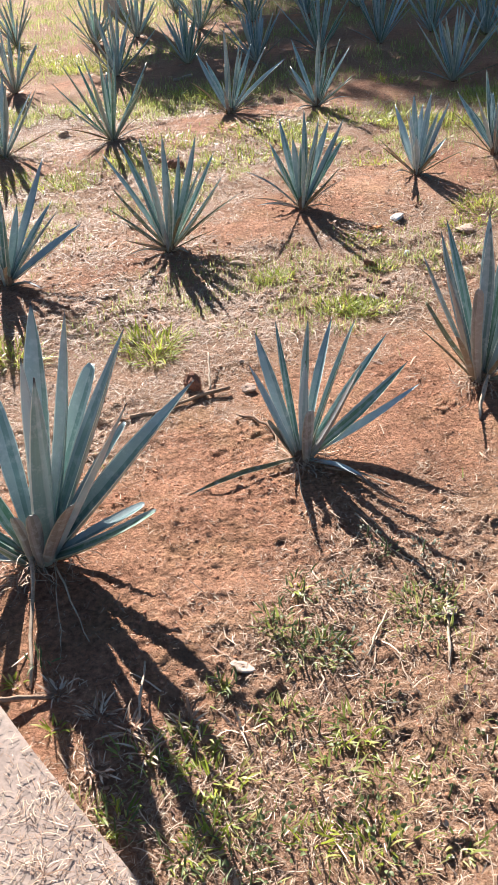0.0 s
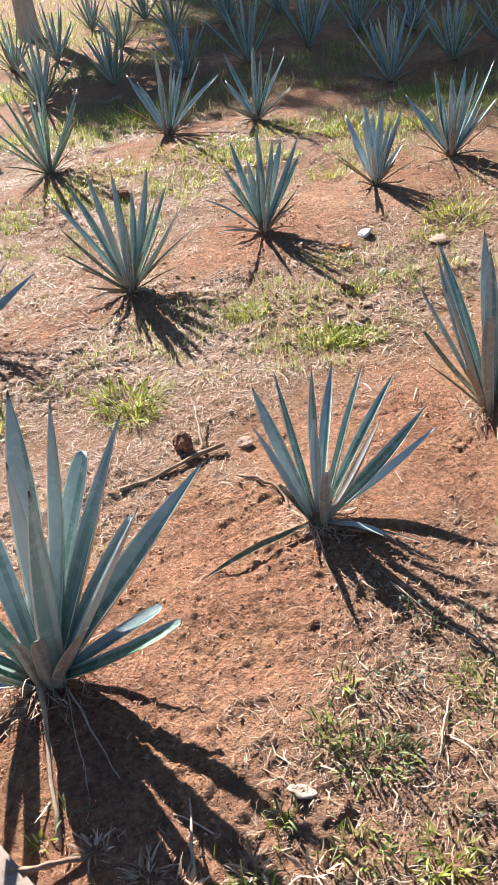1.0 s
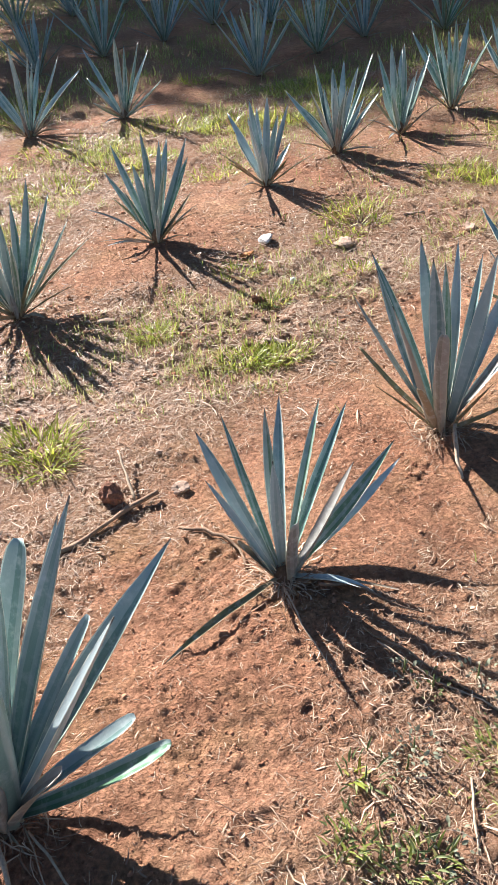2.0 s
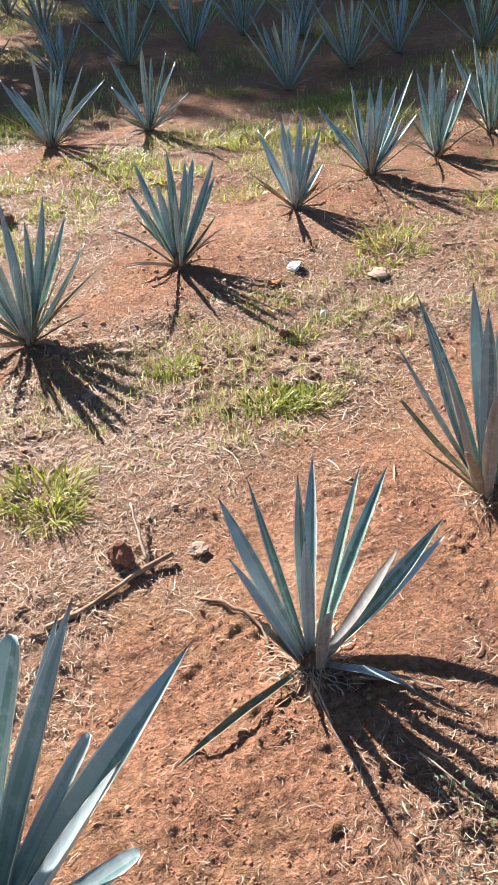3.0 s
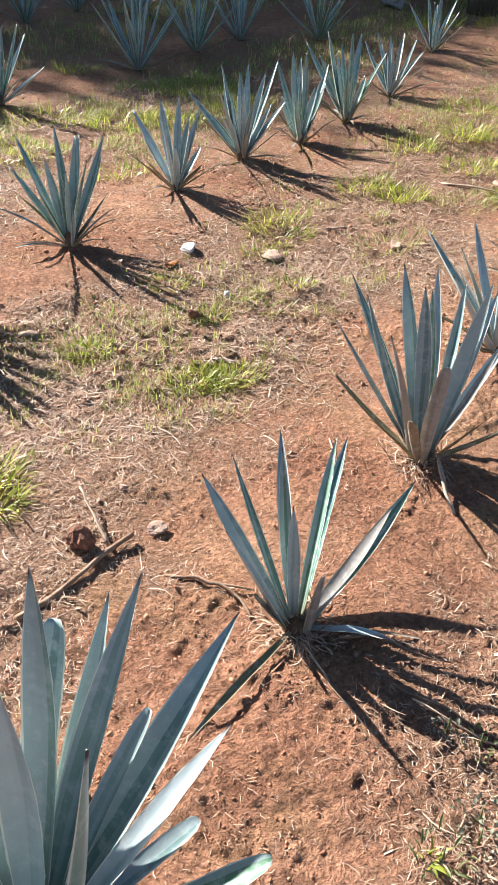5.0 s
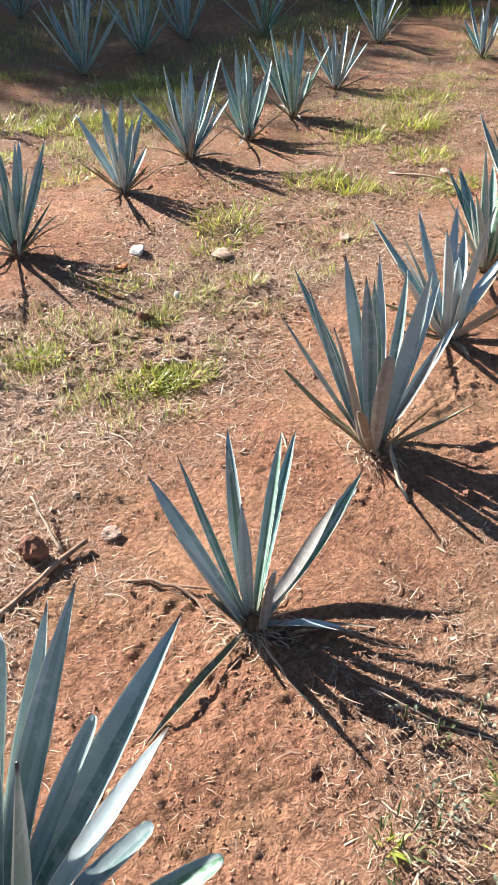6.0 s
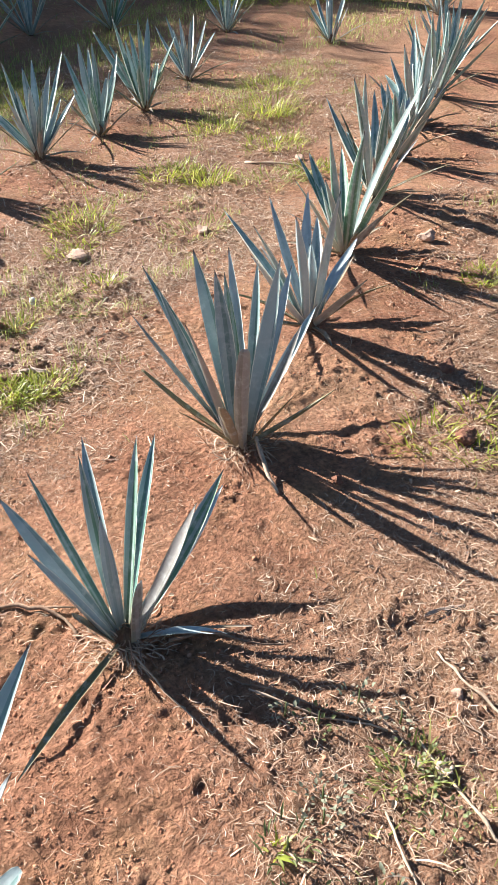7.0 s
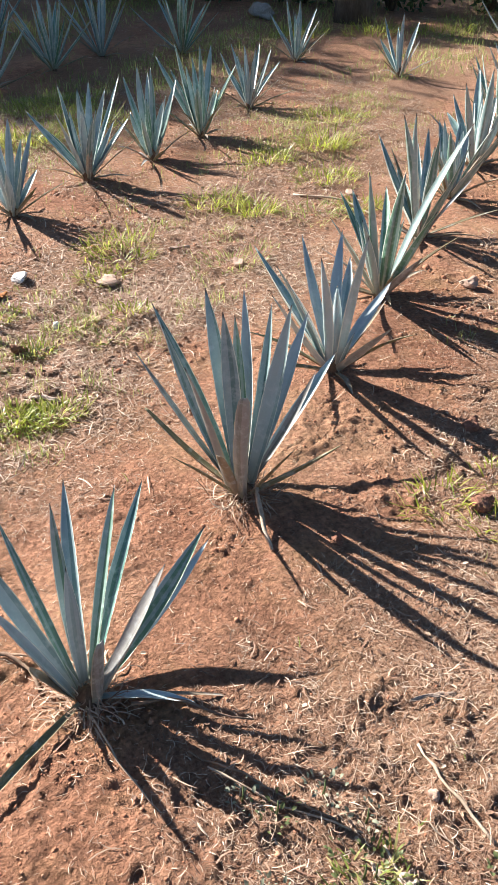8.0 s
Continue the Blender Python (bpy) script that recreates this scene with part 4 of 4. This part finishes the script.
stone("stone", 0.78, 4.12, 0.05, WHITE, "small pale stone chip in straw", "stone", 0.5, 15)
stone("stone", -0.01, 2.98, 0.035, TANSTONE, "small pale stone chip in straw", "stone", 0.4, 16)
stone("stone", 1.75, 4.30, 0.09, TANSTONE, "tan stone lying in short grass", "stone", 0.5, 18)
stone("stone", 2.9, 5.0, 0.08, TANSTONE, "tan stone lying in short grass", "stone", 0.5, 19)


def crumbs():
    """Small uneven lumps of hoed earth, thick in some patches and few in others."""
    rng = np.random.default_rng(77)
    ring = np.arange(5) * 2 * np.pi / 5
    base = np.concatenate([np.stack([np.cos(ring), np.sin(ring), np.full(5, -0.35)], 1), np.stack([0.86 * np.cos(ring + 0.6), 0.86 * np.sin(ring + 0.6), np.full(5, 0.42)], 1), [(0, 0, 0.72)]])
    tri = [(k, (k + 1) % 5, 5 + k) for k in range(5)] + [((k + 1) % 5, 5 + (k + 1) % 5, 5 + k) for k in range(5)] + [(5 + k, 5 + (k + 1) % 5, 10) for k in range(5)]
    x = np.concatenate([rng.uniform(-1.2, 2.0, 120000), rng.uniform(-2.0, 4.2, 40000)])
    y = np.concatenate([rng.uniform(0.95, 3.5, 120000), rng.uniform(3.3, 7.0, 40000)])
    far = np.arange(len(x)) >= 120000
    patch = np.clip((cloddy(x, y) - 0.25) * (0.8 + 0.8 * lattice(x * 19, y * 19, 53)), 0, 1)
    keep = rng.random(len(x)) < 0.02 + 0.5 * patch ** 1.4 * (0.35 + 0.65 * bare(x, y))
    x, y, far, patch = x[keep], y[keep], far[keep], patch[keep]
    n = len(x)
    size = 0.0008 + 0.0026 * rng.random(n) ** 2 + 0.0038 * rng.random(n) ** 8 + far * (0.002 + 0.009 * rng.random(n) ** 4)
    a = rng.uniform(0, 6.28, n)
    p = base[None] * (1 + rng.uniform(-0.42, 0.42, (n, 11, 1)))
    p[..., 0] *= rng.uniform(0.75, 1.35, (n, 1))
    ca, sa = np.cos(a)[:, None], np.sin(a)[:, None]
    px = (p[..., 0] * ca - p[..., 1] * sa) * size[:, None] + x[:, None]
    py = (p[..., 0] * sa + p[..., 1] * ca) * size[:, None] + y[:, None]
    pz = p[..., 2] * size[:, None] * 0.85 + height(x, y)[:, None] + size[:, None] * 0.1
    verts = np.stack([px, py, pz], -1).reshape(-1, 3)
    me = bpy.data.meshes.new("soil_crumbs")
    faces = np.concatenate([(np.arange(n) * 11)[:, None] + np.array(t) for t in tri], 0)
    me.vertices.add(len(verts))
    me.vertices.foreach_set("co", verts.astype(np.float32).ravel())
    me.loops.add(len(faces) * 3)
    me.loops.foreach_set("vertex_index", faces.astype(np.int32).ravel())
    me.polygons.add(len(faces))
    me.polygons.foreach_set("loop_start", np.arange(0, len(faces) * 3, 3, dtype=np.int32))
    me.polygons.foreach_set("loop_total", np.full(len(faces), 3, np.int32))
    me.update(calc_edges=True)
    me.materials.append(CRUMB)
    tagged(new("soil_crumbs", me), "small crumbled lumps of red soil", "soil crumbs", kind="stuff")


CRUMB = island_material("soil_crumb", [(0.0, (0.30, 0.135, 0.08)), (0.6, (0.43, 0.205, 0.122)), (1.0, (0.53, 0.285, 0.175))], 0.95, 0.1)
crumbs()


# ---- sticks, stalks, fallen leaves ----
def stick(name, pts, r0, r1, mat, label, category="stick", seed=0):
    rng = random.Random(seed + 33)
    path, n = [], 9
    for i in range(n):
        u = i / (n - 1) * (len(pts) - 1)
        k = min(int(u), len(pts) - 2)
        p = Vector(pts[k]).lerp(Vector(pts[k + 1]), u - k)
        x, y = p.x + rng.uniform(-0.003, 0.003), p.y + rng.uniform(-0.003, 0.003)
        path.append((x, y, max(p.z, 0) + ground_z(x, y) + r0 * 0.7))
    radii = [r0 + (r1 - r0) * i / (n - 1) for i in range(n)]
    v, f = tube(path, radii, 6, 0.38, seed)
    return tagged(mesh_object(name, v, f, mat), label, category)


stick("stick", [(-0.41, 2.57, 0), (-0.25, 2.65, 0.004), (-0.04, 2.77, 0.015)], 0.0095, 0.0075, WOOD, "brown dry stick lying on straw", seed=1)
stick("dry_stalk", [(-0.145, 2.97, 0.05), (-0.12, 2.75, 0.01)], 0.0035, 0.005, PALEWOOD, "bleached white stalk leaning on a stick", "dry stalk", 2)
root_stick = stick("dry_root", [(0.0, 2.58, 0), (0.07, 2.52, 0.008), (0.12, 2.48, 0.008), (0.155, 2.42, 0.003), (0.16, 2.34, 0)], 0.0055, 0.004, WOOD, "forked dry brown root on red soil", "root", 3)
v, f = tube([(0.10, 2.495, ground_z(0.10, 2.495) + 0.012), (0.15, 2.46, ground_z(0.15, 2.46) + 0.012), (0.20, 2.43, ground_z(0.2, 2.43) + 0.008)], [0.0045, 0.0035, 0.002], 6, 0.35, 4)
mesh_object("fork", v, f, WOOD, root_stick)
stick("dry_stalk", [(0.235, 2.21, 0.03), (0.25, 2.08, 0.004), (0.285, 1.93, 0)], 0.0028, 0.002, PALEWOOD, "pale dry stalk hanging from agave base to soil", "dry stalk", 5)
stick("twig", [(0.33, 2.19, 0.03), (0.41, 2.17, 0.02), (0.57, 2.04, 0.005)], 0.005, 0.002, WOOD, "thin brown twig in the agave shadow", "twig", 6)
stick("twig", [(0.40, 2.03, 0.005), (0.48, 1.93, 0.01), (0.60, 1.75, 0.002)], 0.0028, 0.002, WOOD, "thin brown twig in the agave shadow", "twig", 7)
stick("twig", [(0.42, 1.98, 0.005), (0.52, 1.83, 0.008), (0.62, 1.72, 0.0)], 0.003, 0.002, PALEWOOD, "thin pale twig in the agave shadow", "twig", 8)
stick("dry_stalk", [(-0.525, 1.70, 0.06), (-0.49, 1.58, 0.045), (-0.425, 1.29, 0)], 0.007, 0.004, PALEWOOD, "grey cut stalk propped against the large agave", "dry stalk", 9)
stick("twig", [(-0.45, 1.68, 0.03), (-0.38, 1.56, 0.02), (-0.31, 1.44, 0)], 0.003, 0.0015, PALEWOOD, "pale dry twig under the large agave", "twig", 10)
stick("twig", [(-0.46, 1.69, 0.03), (-0.40, 1.50, 0.01), (-0.37, 1.38, 0)], 0.002, 0.001, PALEWOOD, "pale dry twig under the large agave", "twig", 11)
stick("stick", [(-0.52, 1.23, 0.035), (-0.44, 1.245, 0.02), (-0.36, 1.265, 0)], 0.009, 0.006, WOOD, "short brown stick against the concrete edge", seed=12)
stick("dry_stalk", [(0.66, 1.66, 0.004), (0.65, 1.52, 0.01), (0.63, 1.38, 0)], 0.003, 0.004, PALEWOOD, "long thin straw stalk lying on litter", "dry stalk", 13)
stick("dry_stalk", [(0.49, 1.58, 0.004), (0.46, 1.50, 0.01), (0.43, 1.42, 0)], 0.003, 0.003, PALEWOOD, "long thin straw stalk lying on litter", "dry stalk", 14)
stick("dry_stalk", [(-0.14, 1.36, 0.02), (-0.135, 1.27, 0.03), (-0.13, 1.19, 0)], 0.002, 0.004, PALEWOOD, "thin pale stalk lying in shade", "dry stalk", 15)
stick("dry_stalk", [(0.87, 1.81, 0.004), (0.86, 1.69, 0.010), (0.867, 1.555, 0.002)], 0.0036, 0.0042, PALEWOOD, "long pale reed stalk lying on litter", "dry stalk", 16)
stick("dry_stalk", [(0.745, 1.71, 0.004), (0.765, 1.65, 0.008), (0.796, 1.58, 0.002)], 0.0018, 0.0016, PALEWOOD, "thin straw stalk lying on litter", "dry stalk", 19)
stick("dry_stalk", [(2.55, 5.1, 0.0), (2.75, 4.85, 0.02), (2.8, 4.6, 0)], 0.007, 0.005, PALEWOOD, "pale fallen stalk between the rows", "dry stalk", 17)
stick("dry_stalk", [(0.95, 2.7, 0.05), (0.90, 2.58, 0.02), (0.885, 2.50, 0)], 0.008, 0.005, PALEWOOD, "pale dry stalk hanging from agave base to soil", "dry stalk", 18)


def fallen_leaf(x, y, length, width, mat, label, turn, seed=0, curl=0.35):
    rng = random.Random(seed + 5)
    verts, faces = [], []
    for i in range(9):
        u = i / 8
        w = width * math.sin(math.pi * (0.06 + 0.9 * u)) * rng.uniform(0.5, 1.3) / 2
        for s in (-1, -0.35, 0.35, 1):
            z = curl * width * s * s + 0.10 * length * math.sin(u * 5 + seed) * 0.4 + rng.uniform(-0.004, 0.004)
            verts.append((length * (u - 0.5), s * w, z + 0.0015))
            verts.append((length * (u - 0.5), s * w, z - 0.0015))
    for i in range(8):
        for k in range(3):
            a, b = i * 8 + k * 2, (i + 1) * 8 + k * 2
            faces += [(a, b, b + 2, a + 2), (a + 1, a + 3, b + 3, b + 1)]
        a, b = i * 8, (i + 1) * 8
        faces += [(a, a + 1, b + 1, b), (a + 6, b + 6, b + 7, a + 7)]
    faces += [(0, 2, 3, 1), (2, 4, 5, 3), (4, 6, 7, 5), (65, 67, 66, 64), (67, 69, 68, 66), (69, 71, 70, 68)]
    ob = mesh_object("fallen_leaf", verts, faces, mat)
    ob.matrix_basis = pose(x, y, ground_z(x, y) + 0.005, rng.uniform(-10, 10), rng.uniform(-8, 8), turn)
    tagged(ob, label, "leaf", "fallen leaves")


fallen_leaf(0.11, 1.355, 0.07, 0.034, PALELEAF, "bleached curled dry leaf among green weeds", -15, 1, 0.12)
fallen_leaf(0.64, 4.47, 0.08, 0.035, ORANGE, "orange dry leaf on straw litter", 20, 2)
fallen_leaf(1.57, 4.59, 0.11, 0.022, PALELEAF, "pale dry leaf blade lying in grass", -20, 4)
fallen_leaf(0.56, 3.60, 0.13, 0.02, PALELEAF, "pale dry leaf blade lying in grass", -35, 5)
fallen_leaf(0.99, 1.90, 0.13, 0.016, PALELEAF, "pale dry leaf blade on straw litter", -12, 6)
fallen_leaf(0.66, 1.575, 0.06, 0.035, PALELEAF, "pale crumpled dry leaf on straw litter", 30, 7)
fallen_leaf(0.62, 1.62, 0.05, 0.012, PALELEAF, "pale dry leaf blade on straw litter", 95, 8)
fallen_leaf(1.62, 2.24, 0.12, 0.02, PALELEAF, "pale dry leaf blade on straw litter", 70, 9)
fallen_leaf(-1.05, 9.0, 0.2, 0.08, PALELEAF, "pale dry leaf blade lying in grass", 10, 10)


# ---- trees and shrubs behind the field ----
def leaf_cloud(name, centre, radii, clumps, per, size, parent, seed, mat=None):
    """A crown of many small leaves in clumps, uneven outside."""
    rng = np.random.default_rng(seed)
    d = rng.normal(0, 1, (clumps, 3))
    d /= np.linalg.norm(d, axis=1)[:, None]
    c = d * rng.uniform(0.25, 1.0, (clumps, 1)) ** 0.6 * np.array(radii) + np.array(centre)
    p = (c[:, None, :] + rng.normal(0, 1, (clumps, per, 3)) * np.array(radii) * 0.14).reshape(-1, 3)
    n = len(p)
    a = rng.normal(0, 1, (n, 3))
    a /= np.linalg.norm(a, axis=1)[:, None]
    b = np.cross(a, rng.normal(0, 1, (n, 3)))
    b /= np.linalg.norm(b, axis=1)[:, None]
    s = size * rng.uniform(0.6, 1.4, (n, 1))
    v = np.stack([p - a * s, p - b * s * 0.42, p + a * s, p + b * s * 0.42], 1).reshape(-1, 3)
    q = np.arange(n * 4).reshape(-1, 4)
    ob = array_mesh(name, v, q, mat or CROWN, False)
    ob.parent = parent
    ob["kind"] = "stuff"
    return ob


def tree(x, y, tall, r_trunk, crown_z, radii, seed, bark=None, clumps=150, label="", lean=0.0):
    rng = random.Random(seed)
    root = new("tree")
    root.location = (x, y, ground_z(x, y))
    tagged(root, label or "broad-leaved tree shading the back of the field", "tree", "trees behind the field")
    n = 9
    pts = [(lean * (i / (n - 1)) + rng.uniform(-0.03, 0.03), rng.uniform(-0.03, 0.03), -0.1 + tall * i / (n - 1)) for i in range(n)]
    rad = [r_trunk * (1.35 if i == 0 else 1.05 - 0.5 * i / (n - 1)) for i in range(n)]
    v, f = tube(pts, rad, 12, 0.05, seed)
    mesh_object("trunk", v, f, bark or BARK, root)
    top = Vector(pts[-1])
    for i in range(6):
        a = i * 1.05 + rng.uniform(-0.3, 0.3)
        end = Vector((math.cos(a) * radii[0] * 0.7, math.sin(a) * radii[1] * 0.7, crown_z + rng.uniform(-0.3, 0.6) * radii[2]))
        st = Vector(pts[-3 + i % 3])
        m = st.lerp(end, 0.5) + Vector((0, 0, 0.15 * tall * 0.3))
        v, f = tube([st, m, end], [r_trunk * 0.4, r_trunk * 0.26, r_trunk * 0.08], 7, 0.1, seed + i)
        mesh_object("limb", v, f, bark or BARK, root)
    leaf_cloud("crown", (lean, 0, crown_z), radii, clumps, 42, 0.10, root, seed)


tree(-2.9, 14.6, 2.6, 0.17, 3.2, (1.2, 1.2, 0.7), 5, PALEBARK, 60, "pale-trunked tree standing among agave rows")
tree(6.35, 9.95, 5.4, 0.19, 6.6, (2.2, 2.2, 1.4), 6, None, 150, "dark-trunked tree at the field edge")
tree(-2.7, 22.3, 6.0, 0.22, 7.0, (2.8, 2.7, 1.6), 7, None, 260)
tree(0.6, 24.0, 6.0, 0.22, 7.0, (2.9, 2.8, 1.6), 8, None, 240)
tree(3.9, 25.2, 6.0, 0.22, 7.0, (2.9, 2.8, 1.6), 9, None, 240)
tree(-3.0, 26.8, 6.0, 0.24, 7.2, (3.2, 2.8, 1.8), 10, None, 230)
tree(1.0, 28.3, 6.0, 0.24, 7.2, (3.2, 2.8, 1.8), 11, None, 230)
tree(7.3, 26.4, 6.0, 0.22, 7.0, (2.9, 2.8, 1.6), 12, None, 230)
tree(5.0, 30.4, 6.0, 0.24, 7.2, (3.2, 2.8, 1.8), 13, None, 230)


def shrub(x, y, r, tall, seed):
    root = new("shrub")
    root.location = (x, y, ground_z(x, y))
    tagged(root, "dark leafy shrub in the shade of trees", "shrub", "shrubs at the field edge")
    rng = random.Random(seed)
    for i in range(6):
        a = i * 1.05 + rng.uniform(-0.3, 0.3)
        v, f = tube([(0, 0, -0.05), (math.cos(a) * r * 0.3, math.sin(a) * r * 0.3, tall * 0.5), (math.cos(a) * r * 0.6, math.sin(a) * r * 0.6, tall * 0.9)],
                    [0.025, 0.016, 0.006], 6, 0.1, seed + i)
        mesh_object("stem", v, f, BARK, root)
    leaf_cloud("foliage", (0, 0, tall * 0.55), (r, r, tall * 0.5), 60, 36, 0.05, root, seed)


for k, (x, y, r, tall) in enumerate([(7.4, 10.6, 0.8, 1.0), (8.6, 10.0, 0.9, 1.1), (9.8, 9.2, 0.9, 1.1), (5.6, 12.2, 0.8, 1.0), (6.7, 11.6, 0.7, 0.9),
                                     (4.4, 12.8, 0.8, 0.9), (10.6, 8.0, 0.9, 1.1)]):
    shrub(x, y, r, tall, 60 + k)
